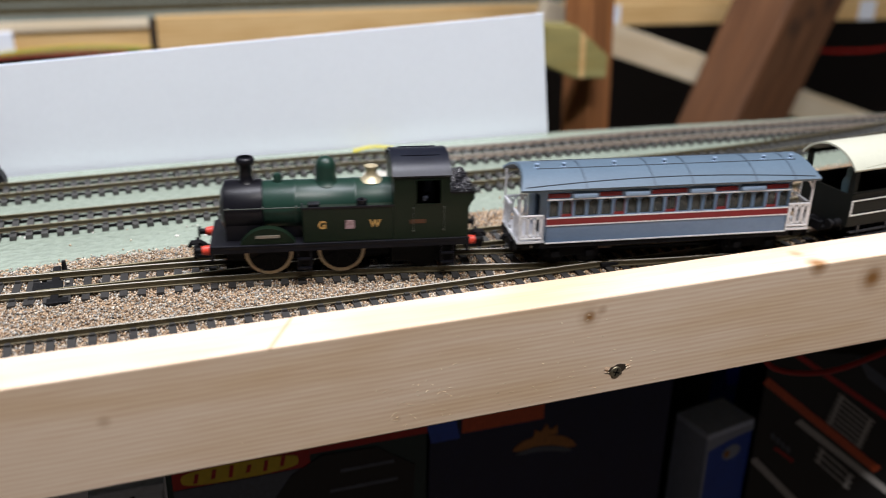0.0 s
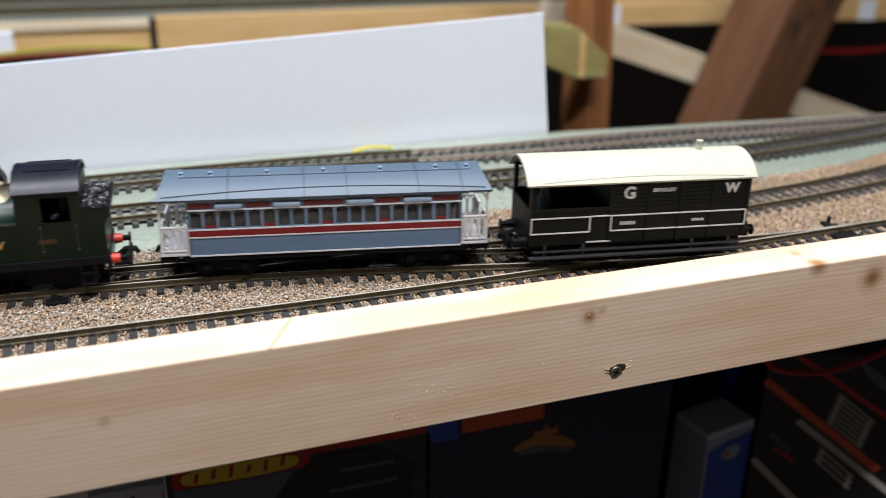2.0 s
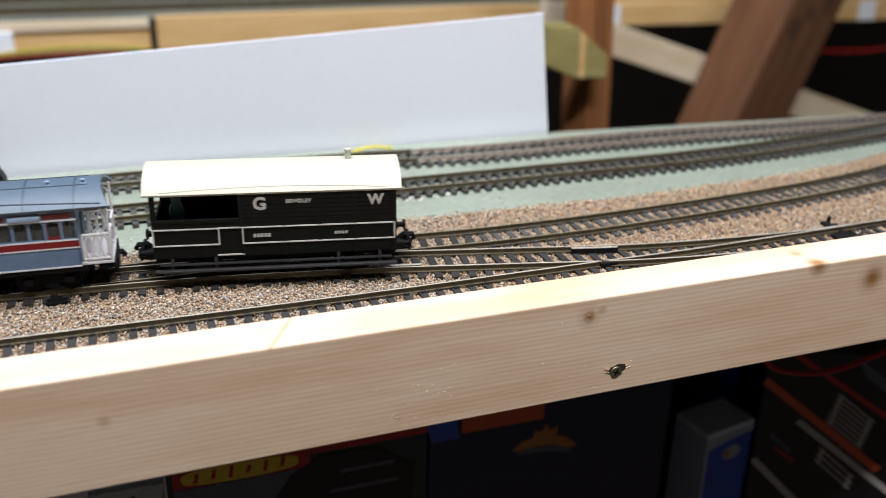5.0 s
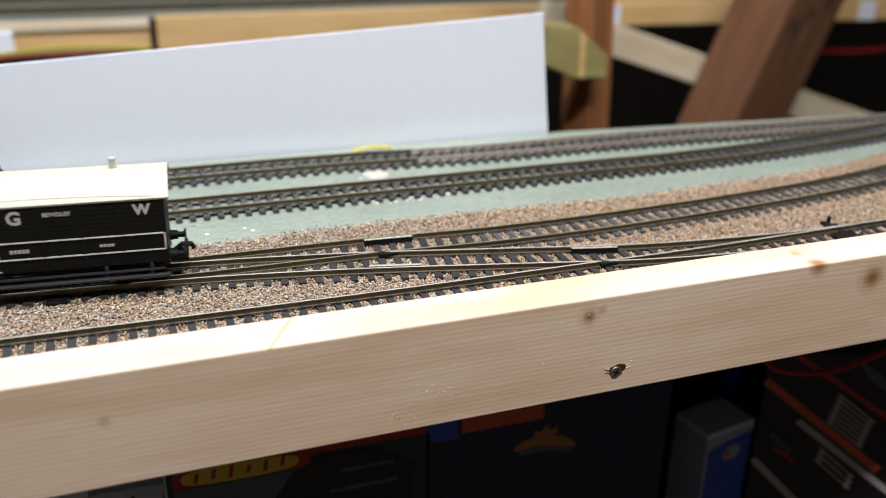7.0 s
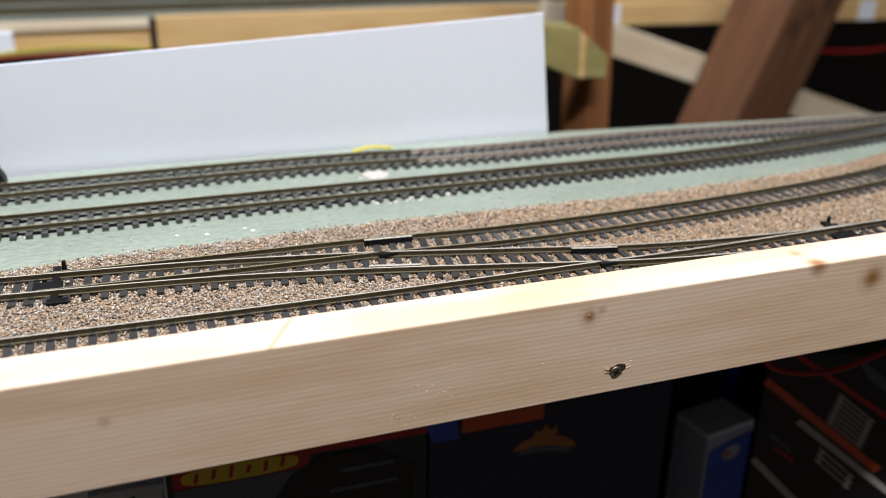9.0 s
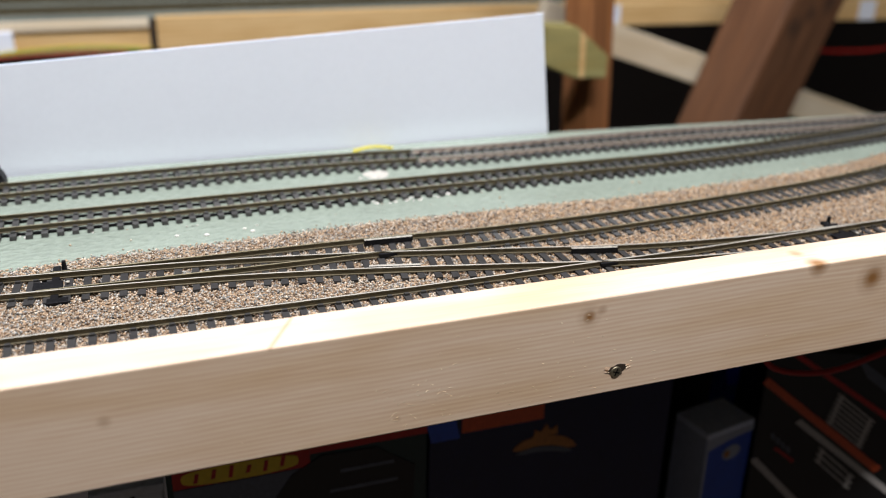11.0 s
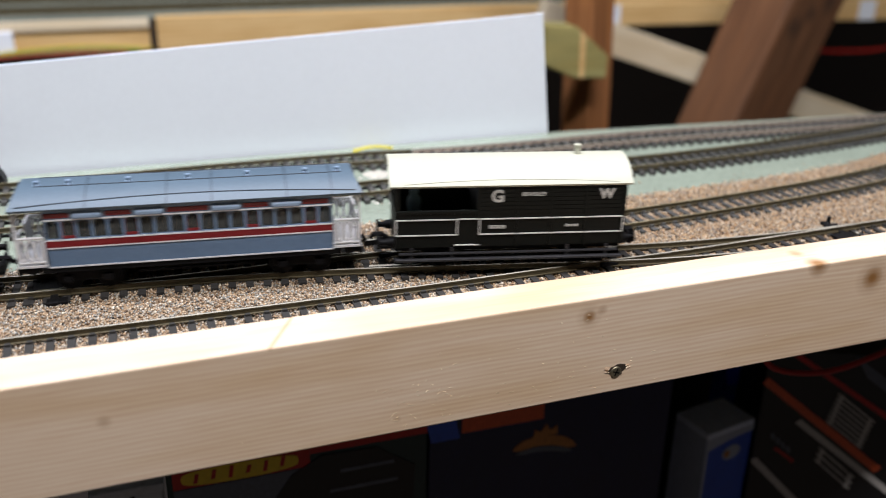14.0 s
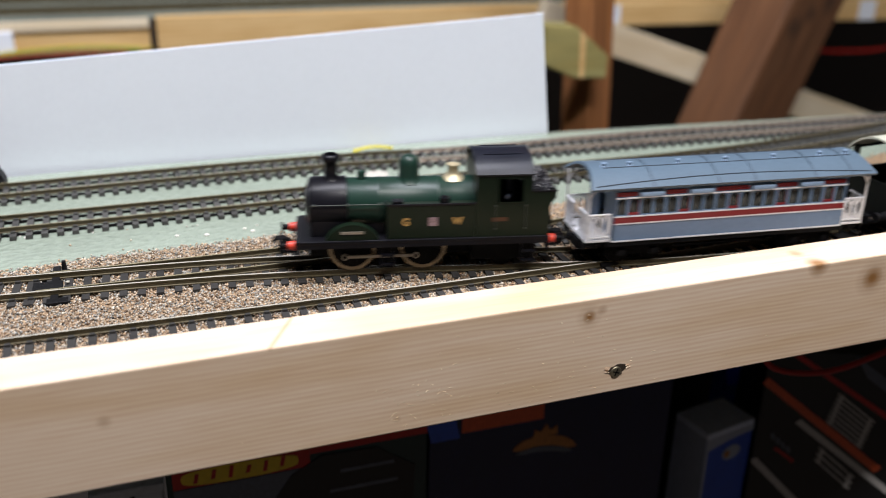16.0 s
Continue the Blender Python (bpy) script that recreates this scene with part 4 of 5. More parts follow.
    box(bm, 29.5, 36.5, -16.22, -15.9, 23.8, 25.6)
    part("number_plate", bm, surface("dull_plate", (0.09, 0.04, 0.02), 0.5, 0.3, 900, 200, 0.2, 0.0), ob, "dull copper plate with unreadable figures", smooth=None)
    bm = bmesh.new()
    box(bm, -54, 54, -16.66, -16.4, 16.2, 16.5)
    part("board_edge_line", bm, ROOF_BLACK, ob, smooth=None)
    # driving wheels and rods
    wheels = []
    for ax in AXLES:
        bm = bmesh.new()
        for s in (-1, 1):
            y = s * 8.6
            rod(bm, (0, y - 1.3, 0), (0, y + 1.3, 0), DRIVE_R - 1.3, n=36, index=1)
            n = 40
            outer = [(DRIVE_R, -1.4), (DRIVE_R, 1.4), (DRIVE_R - 1.5, 1.5), (DRIVE_R - 1.5, -1.5)]
            rings = [[bm.verts.new((r * math.cos(2 * math.pi * k / n), y + h, r * math.sin(2 * math.pi * k / n))) for k in range(n)] for r, h in outer]
            for lo, hi in zip(rings, rings[1:] + rings[:1]):
                for k in range(n):
                    bm.faces.new((lo[k], lo[(k + 1) % n], hi[(k + 1) % n], hi[k]))
            for k in range(14):
                m = pose(0, y + s * 1.4, 0, 0, k * 360 / 14, 0)
                box(bm, 2.0, DRIVE_R - 1.6, -0.25, 0.25, -0.35, 0.35, m=m, index=1)
            rod(bm, (0, y, 0), (0, y + s * 2.2, 0), 2.4, n=18, index=1)
            rod(bm, (0, y, -CRANK), (0, y + s * 4.4, -CRANK), 0.9, n=12, index=1)
        rod(bm, (0, -8, 0), (0, 8, 0), 1.2, index=1)
        w = part("driving_wheel", bm, [TYRE, UNDER], ob, "spoked black wheel with bright tyre", smooth=50)
        w.location = Vector((ax, 0, DRIVE_R)) * MM
        wheels.append(w)
    rods = []
    for s in (-1, 1):
        y = s * 12.2
        bm = bmesh.new()
        box(bm, AXLES[0], AXLES[1], y - 0.4, y + 0.4, -0.75, 0.75, bevel=0.2)
        for ax in AXLES:
            rod(bm, (ax, y - 0.6, 0), (ax, y + 0.6, 0), 1.5, n=16)
        r = part("coupling_rod", bm, RODS, ob, "dull steel coupling rod")
        rods.append(r)
    return ob, wheels, rods


def coach():
    ob = thing("passenger_coach", "pale blue model coach with red band and blue-grey roof", "railway coach")
    L, HW = 58.0, 15.0
    for s in (-1, 1):
        bm = bmesh.new()
        ya, yb = sorted((s * (HW - 0.9), s * HW))
        box(bm, -L, L, ya, yb, 12.6, 24.9)
        part("side_panel", bm, COACH_BLUE, ob, "pale blue lower side")
        bm = bmesh.new()
        box(bm, -L, L, s * (HW + 0.15) - 0.15, s * (HW + 0.15) + 0.15, 21.3, 24.0)
        part("red_band", bm, COACH_RED, ob, "red band along the side", smooth=None)
        bm = bmesh.new()
        for z in (12.6, 21.0, 24.4, 33.1):
            box(bm, -L, L, s * (HW + 0.2) - 0.2, s * (HW + 0.2) + 0.2, z - 0.28, z + 0.28)
        part("white_lining", bm, COACH_WHITE, ob, smooth=None)
        bm = bmesh.new()
        n = 19
        pitch = 2 * L / n
        for k in range(n + 1):
            x = -L + k * pitch
            wdt = 0.62
            box(bm, max(-L, x - wdt), min(L, x + wdt), ya, yb, 24.9, 33.0)
        box(bm, -L, L, ya, yb, 33.0, 37.0)
        for k in range(n):
            x = -L + (k + 0.5) * pitch
            for e in (-1, 1):
                extrude_xz(bm, [(x + e * (pitch / 2 - 1.0), 33.0), (x + e * (pitch / 2 - 1.0), 31.6), (x + e * (pitch / 2 - 2.2), 33.0)], ya, yb)
        part("window_frames", bm, COACH_BLUE, ob, "pale blue window pillars")
        for k in range(n):
            x = -L + (k + 0.5) * pitch
            bm = bmesh.new()
            y = s * (HW - 1.15)
            box(bm, x - pitch / 2 + 0.5, x + pitch / 2 - 0.5, y - 0.15, y + 0.15, 24.9, 33.0)
            part("pane", bm, GLAZE, ob, smooth=None)
        for x0, x1 in ((-57.7, -47.8), (-34.2, -24.0), (-9.9, 6.6), (20.7, 31.2), (45.3, 56.3)):
            bm = bmesh.new()
            box(bm, x0, x1, s * (HW + 0.15) - 0.2, s * (HW + 0.15) + 0.2, 34.0, 36.0, bevel=0.1)
            part("red_vent_panel", bm, COACH_RED, ob, "red panel over the windows", smooth=None)
        for x0, x1 in ((-46.6, -35.5), (-22.6, -11.3), (8.1, 19.6), (32.6, 44.6)):
            bm = bmesh.new()
            extrude_yz(bm, [(s * HW, 33.5), (s * (HW + 1.5), 33.7), (s * (HW + 1.7), 34.6), (s * (HW + 1.3), 35.6), (s * (HW + 0.6), 36.3), (s * HW, 36.5)], x0, x1)
            bmesh.ops.bevel(bm, geom=list(bm.edges), offset=0.35, segments=2, affect="EDGES")
            part("hooded_vent", bm, HOOD_BLUE, ob, "pale blue hooded vent", smooth=50)
        for k in (1, 5, 9, 13, 17):
            bm = bmesh.new()
            x = -L + (k + 0.5) * pitch
            y = s * (HW - 0.5)
            box(bm, x - 2.4, x + 2.4, y - 0.45, y + 0.45, 24.9, 25.9)
            for e in (-1, 1):
                box(bm, x + e * 2.5 - 0.22, x + e * 2.5 + 0.22, y - 0.45, y + 0.53, 24.9, 33.0)
            part("door_droplight", bm, COACH_RED, ob, "red door drop-light frame", smooth=None)
    for e in (-1, 1):
        x0, x1 = sorted((e * L, e * (L - 0.9)))
        bm = bmesh.new()
        box(bm, x0, x1, -HW, -4, 12.6, 37)
        box(bm, x0, x1, 4, HW, 12.6, 37)
        box(bm, x0, x1, -4, 4, 31, 37)
        part("end_wall", bm, COACH_BLUE, ob)
        bm = bmesh.new()
        x2, x3 = sorted((e * L, e * 70.4))
        box(bm, x2, x3, -14, 14, 12.2, 13.4, bevel=0.2)
        part("end_platform", bm, COACH_WHITE, ob, "white end platform")
        # white platform railings: one for each side, two across the end
        for y in (-13.6, 13.6):
            bm = bmesh.new()
            for x in (e * 59.2, e * 69.6):
                rod(bm, (x, y, 13), (x, y, 38.6 if x == e * 69.6 else 25.5), 0.55, n=8)
            for z in (14.6, 25.2):
                rod(bm, (e * 59.2, y, z), (e * 69.6, y, z), 0.6, n=8)
            for k in range(3):
                xc = e * (61.3 + 3.1 * k)
                loop = [(xc + 1.35 * math.cos(a), y, 20 + 4.6 * math.sin(a)) for a in np.linspace(0, 2 * math.pi, 17)]
                tube(bm, loop, 0.5, 6)
            part("side_railing", bm, COACH_WHITE, ob, "white looped platform railing")
        for y0, y1 in ((-13.6, -3.0), (3.0, 13.6)):
            bm = bmesh.new()
            for y in (y0 + 3, (y0 + y1) / 2 + 0.2, y1 - 2.6):
                loop = [(e * 69.6, y + 1.3 * math.cos(a), 20 + 4.6 * math.sin(a)) for a in np.linspace(0.01, 2 * math.pi, 17)]
                tube(bm, loop, 0.5, 6)
            for z in (14.6, 25.2):
                rod(bm, (e * 69.6, y0, z), (e * 69.6, y1, z), 0.6, n=8)
            part("end_railing", bm, COACH_WHITE, ob, "white looped platform railing")
        for y in (-13.6, 13.6):
            bm = bmesh.new()
            tube(bm, [(e * 69.6, y, 33), (e * 67.8, y, 35.8), (e * 66.0, y, 37.0), (e * 61, y, 37.6)], 0.5, 6)
            part("roof_bracket", bm, COACH_WHITE, ob)
        buffers(ob, e * 64, e, False, 10.5)
        coupling(ob, e * 64, e, 8.0)
    bm = bmesh.new()
    arc = [(17.4 * math.sin(a) / math.sin(0.75), 38.6 + 6.3 * (math.cos(a) - math.cos(0.75)) / (1 - math.cos(0.75))) for a in np.linspace(-0.75, 0.75, 19)]
    extrude_yz(bm, arc + [(y * 0.97, z - 1.1) for y, z in arc[::-1]], -70.6, 70.8)
    roof = part("roof", bm, COACH_ROOF, ob, "blue-grey arched roof with ribs")
    for v in roof.data.vertices:
        v.co.x *= 1.0 - 0.045 * max(0.0, (v.co.z / MM - 38.6) / 6.3)

    def on_roof(y):
        return float(np.interp(y, [p[0] for p in arc], [p[1] for p in arc]))

    for x in (-41, -9.5, 8.5, 39, 58):
        bm = bmesh.new()
        extrude_yz(bm, [(y * 0.992, z + 0.22) for y, z in arc] + [(y * 0.985, z - 0.3) for y, z in arc[::-1]], x - 0.4, x + 0.4)
        part("roof_rib", bm, ROOF_SEAM, roof)
    for s in (-1, 1):
        bm = bmesh.new()
        tube(bm, [(x, s * (16.3 - 2.6 * math.cos(x / 68 * math.pi / 2)), on_roof(16.3 - 2.6 * math.cos(x / 68 * math.pi / 2)) + 0.15) for x in np.linspace(-68, 68, 28)], 0.22, 6)
        part("rain_strip", bm, STRIP_GREY, roof, "dark curved rain strip")
        bm = bmesh.new()
        tube(bm, [(x, s * 5.6, on_roof(5.6) + 0.1) for x in np.linspace(-61, 63, 12)], 0.22, 6)
        part("roof_pipe", bm, STRIP_GREY, roof, "thin dark pipe along the roof")
    for x in (-60.4, -48.2, -24.7, -0.9, 23.5, 47.8, 61.4):
        bm = bmesh.new()
        z = on_roof(4.0)
        lathe(bm, [(1.4, z - 0.3), (1.3, z + 0.2), (0.7, z + 0.5), (0.65, z + 1.2), (1.1, z + 1.35), (1.0, z + 1.7), (0.3, z + 1.95)], (x, -4.0, 0), 12)
        part("roof_vent", bm, HOOD_BLUE, roof, "small mushroom vent", smooth=50)
    bm = bmesh.new()
    box(bm, -L, L, -HW + 1.5, HW - 1.5, 12.4, 13.2)
    part("coach_floor", bm, SEATS, ob, smooth=None)
    for k in range(8):
        x = -L + 8 + k * 14.6
        for s in (-1, 1):
            bm = bmesh.new()
            ya, yb = sorted((s * 3.5, s * 12.8))
            box(bm, x - 3.5, x + 3.5, ya, yb, 13.2, 18.0, bevel=0.4)
            box(bm, x - 0.6, x + 0.6, ya, yb, 18.0, 27.0, bevel=0.4)
            part("bench_seat", bm, SEATS, ob)
    bm = bmesh.new()
    box(bm, -62, 62, -11.5, 11.5, 8.5, 12.0)
    for s in (-1, 1):
        box(bm, -60, 60, s * 14.0 - 0.7, s * 14.0 + 0.7, 10.0, 12.2)
        box(bm, -24, 24, s * 8 - 0.5, s * 8 + 0.5, 5.0, 6.0)
        for e in (-1, 1):
            x = e * 44
            box(bm, x - 12.5, x + 12.5, s * 11.2 - 1, s * 11.2 + 1, 4.6, 9.0, bevel=0.4)
            for d in (-8, 8):
                box(bm, x + d - 1.8, x + d + 1.8, s * 12.6 - 0.8, s * 12.6 + 0.8, 4.4, 7.6, bevel=0.3)
    part("underframe", bm, UNDER, ob, "black underframe and bogies")
    for x in (-52, -36, 36, 52):
        small_wheel(ob, x, 5.4)
    return ob


def brake_van():
    ob = thing("brake_van", "dark grey model brake van with cream arched roof and open veranda", "railway van")
    L, HW = 51.3, 16.0
    post0 = -15.3
    for s in (-1, 1):
        ya, yb = sorted((s * (HW - 1.0), s * HW))
        bm = bmesh.new()
        box(bm, -L, L, ya, yb, 11.4, 27.2)
        box(bm, -L, post0, s * (HW - 0.3) - 0.9, s * (HW - 0.3) + 0.9, 27.2, 28.6, bevel=0.2)
        box(bm, post0, L, ya, yb, 27.2, 40.5)
        box(bm, -L, -L + 2.2, ya, yb, 27.2, 40.5)
        box(bm, -L, post0, ya, yb, 39.4, 40.5)
        sd = part("side", bm, VAN_GREY, ob, "dark grey planked side")
        # planks and straps stand proud
        for k in range(7):
            bm = bmesh.new()
            z = 26.6 + k * 1.95
            box(bm, post0 + 1.0, L - 1.0, s * HW - 0.1, s * HW + 0.28 if s > 0 else s * HW + 0.1, z + 0.12, z + 1.8) if s > 0 else box(bm, post0 + 1.0, L - 1.0, -HW - 0.25, -HW + 0.1, z + 0.12, z + 1.8)
            part("plank", bm, VAN_GREY, sd, smooth=None)
        for x in (post0 + 0.8, 3.2, 18.2, 33.5, L - 0.8):
            bm = bmesh.new()
            box(bm, x - 0.8, x + 0.8, s * (HW + 0.35) - 0.35, s * (HW + 0.35) + 0.35, 11.4, 40.5)
            part("strap", bm, VAN_GREY, sd, smooth=None)
        bm = bmesh.new()
        y = s * (HW + 0.55)
        for x0, x1 in ((-L + 0.4, -24.0), (-14.1, L - 0.9)):
            for z in (17.4, 24.6):
                box(bm, x0, x1, y - 0.25, y + 0.25, z - 0.24, z + 0.24)
            for x in (x0, x1):
                box(bm, x - 0.26, x + 0.26, y - 0.25, y + 0.25, 17.2, 24.8)
        box(bm, -24.0, -14.1, y - 0.25, y + 0.25, 24.5, 25.0)
        box(bm, -25.0, -13.8, y - 0.2, y + 0.35, 12.2, 12.7)
        part("white_lining", bm, LINING, sd, "thin white lining", smooth=None)
        bm = bmesh.new()
        box(bm, -L, L, s * (HW + 1.0) - 1.3, s * (HW + 1.0) + 1.3, 5.4, 6.4, bevel=0.15)
        box(bm, -L + 2, L - 2, s * (HW + 0.2) - 0.8, s * (HW + 0.2) + 0.8, 8.2, 8.8)
        for x in (-44, -26, 26, 44):
            box(bm, x - 0.6, x + 0.6, s * HW - 0.5, s * HW + 0.5, 6, 11.4)
        part("footboard", bm, surface("grey_footboard", (0.032, 0.032, 0.036), 0.5, 0, 700, 60, 0.25, 0.1) if s < 0 else UNDER, ob, "grey running footboard")
    for e, full in ((-1, False), (1, True)):
        x0, x1 = sorted((e * L, e * (L - 1.0)))
        bm = bmesh.new()
        box(bm, x0, x1, -HW + 1.0, HW - 1.0, 11.4, 41.2 if full else 27.2)
        if not full:
            for y in (-14, 14):
                box(bm, x0, x1 + 0.6, y - 1.0, y + 1.0, 27.2, 41.5)
        part("end", bm, VAN_GREY, ob)
        buffers(ob, e * L, e, False, 12.2)
        coupling(ob, e * L, e, 8.6)
    bm = bmesh.new()
    box(bm, post0, post0 + 1, -HW + 1.0, HW - 1.0, 11.6, 41.2)
    part("cabin_wall", bm, VAN_GREY, ob, smooth=None)
    bm = bmesh.new()
    box(bm, -L + 1, L - 1, -HW + 1, HW - 1, 11.4, 12.4)
    part("van_floor", bm, UNDER, ob, smooth=None)
    bm = bmesh.new()
    arc = [(17.3 * math.sin(a) / math.sin(1.0), 40.3 + 8.4 * (math.cos(a) - math.cos(1.0)) / (1 - math.cos(1.0))) for a in np.linspace(-1.0, 1.0, 23)]
    extrude_yz(bm, arc + [(y * 0.97, z - 0.9) for y, z in arc[::-1]], -L - 2.4, L + 2.1)
    roof = part("roof", bm, VAN_ROOF, ob, "cream arched roof")
    bm = bmesh.new()
    for s in (-1, 1):
        pts = []
        for x in np.linspace(-47, 47, 24):
            y = 16.75 - 1.2 * math.cos(x / 48 * math.pi / 2)
            pts.append((x, s * y, float(np.interp(y, [p[0] for p in arc], [p[1] for p in arc])) - 0.05))
        tube(bm, pts, 0.16, 6)
    part("rain_strip", bm, surface("rain_strip_grey", (0.36, 0.36, 0.28), 0.5, 0, 700, 40, 0.1, 0.05), roof)
    bm = bmesh.new()
    lathe(bm, [(1.7, 48.0), (1.4, 49.0), (1.3, 52.0), (1.6, 52.2), (1.6, 53.0), (0.9, 53.1)], (31.7, 0, 0), 16)
    part("stove_pipe", bm, VAN_ROOF, roof, "cream stove pipe", smooth=50)
    bm = bmesh.new()
    lathe(bm, [(3.0, 12.4), (2.4, 20), (3.2, 29), (2.6, 31), (1.9, 32), (2.0, 35.5), (0.7, 37)], (-42, -4, 0), 14)
    part("figurine", bm, FIGURE_BLUE, ob, "small plain blue-grey painted figurine on the veranda", smooth=50)
    lettering("G", 7.6, (-6.4, -16.5, 34.8), PALE_PRINT, ob, bold=0.25)
    lettering("W", 6.2, (42.3, -16.5, 35.2), PALE_PRINT, ob, bold=0.25)
    word = lettering("BEWDLEY", 2.3, (9.7, -16.5, 35.7), PALE_PRINT, ob, "station_word", bold=0.06)
    word.scale.x = 1.05
    bm = bmesh.new()
    for k in range(5):
        box(bm, -9.7 + k * 1.5, -8.6 + k * 1.5, -16.7, -16.1, 20.0, 21.4)
    part("number_bars", bm, PALE_PRINT, ob, "tiny pale unreadable figures", smooth=None)
    bm = bmesh.new()
    for k in range(4):
        box(bm, 24.5 + k * 1.5, 25.6 + k * 1.5, -16.7, -16.1, 20.2, 21.2)
    part("number_bars", bm, PALE_PRINT, ob, "tiny pale unreadable figures", smooth=None)
    bm = bmesh.new()
    box(bm, -L, L, -12.5, 12.5, 8.5, 11.4)
    for s in (-1, 1):
        for x in (-31, 31):
            box(bm, x - 3, x + 3, s * 12.2 - 1.2, s * 12.2 + 1.2, 3.8, 9.5, bevel=0.5)
        box(bm, -30, 30, s * 9 - 0.5, s * 9 + 0.5, 3.2, 4.2)
    part("underframe", bm, UNDER, ob, "black underframe")
    for x in (-31, 31):
        small_wheel(ob, x, 6.0)
    return ob


loco, loco_wheels, loco_rods = locomotive()
carriage = coach()
van = brake_van()

# ---------------------------------------------------------------- small things on the layout


def little_things():
    bm = bmesh.new()
    pts = [(132 + 26 * u, 549.5 + 1.5 * math.sin(u * 3), 1.0 + 1.5 * math.sin(math.pi * u)) for u in np.linspace(0, 1, 14)]
    tube(bm, pts, 0.9)
    solid("yellow_wire", bm, surface("yellow_sheath", (0.72, 0.62, 0.02), 0.4, 0, 900, 100, 0.1, 0.0), "short loop of yellow wire lying behind the rear track", "wire")
    bm = bmesh.new()
    blob = [(135 + 7.5 * math.cos(a) * (1 + 0.15 * math.sin(3 * a)), 504 + 8 * math.sin(a) * (1 + 0.12 * math.cos(2 * a))) for a in np.linspace(0, 2 * math.pi, 20, endpoint=False)]
    a = [bm.verts.new((x, y, 0.0)) for x, y in blob]
    b = [bm.verts.new((135 + (x - 135) * 0.8, 504 + (y - 504) * 0.8, 0.7)) for x, y in blob]
    for i in range(20):
        bm.faces.new((a[i], a[(i + 1) % 20], b[(i + 1) % 20], b[i]))
    bm.faces.new(b)
    bm.faces.new(a[::-1])
    solid("filler_patch", bm, surface("pale_filler", (0.52, 0.50, 0.44), 0.8, 0, 700, 90, 0.2, 0.3), "pale dried filler patch on the green board", "patch")
    bm = bmesh.new()
    box(bm, -120, -68.5, 533, 545, 0, 6, bevel=1.0)
    extrude_xz(bm, [(-120, 6), (-69.0, 6), (-72.5, 13), (-120, 24)], 534, 544)
    solid("black_buffer_stop", bm, BLACK, "black plastic block standing on the rear track's end", "track block")


little_things()


def crumbs():
    rng = random.Random(11)
    bm = bmesh.new()
    for x0, x1, y0, y1, n in ((118, 165, 455, 462, 16), (10, 60, 436, 452, 6), (-60, -10, 455, 462, 5), (120, 160, 488, 500, 5)):
        for _ in range(n):
            r = rng.uniform(0.5, 1.6)
            made = bmesh.ops.create_icosphere(bm, subdivisions=1, radius=r, matrix=Matrix.Translation((rng.uniform(x0, x1), rng.uniform(y0, y1), 0.35)))["verts"]
            for v in made:
                v.co.z = max(0.02, v.co.z * 0.55)
    solid("filler_crumbs", bm, surface("white_filler_crumb", (0.66, 0.64, 0.58), 0.8, 0, 700, 90, 0.1, 0.1), "white crumbs of dried filler beside the rear tracks", "crumbs", kind="stuff", smooth=None)


crumbs()

# ---------------------------------------------------------------- ballast
FAR_EDGE = way([(-700, 417), (-62, 415.5), (-39, 419.5), (38, 423.5), (95, 427), (188, 428), (274, 427), (334, 432), (377, 435.5), (428, 445), (471, 458), (560, 490), (700, 550)])


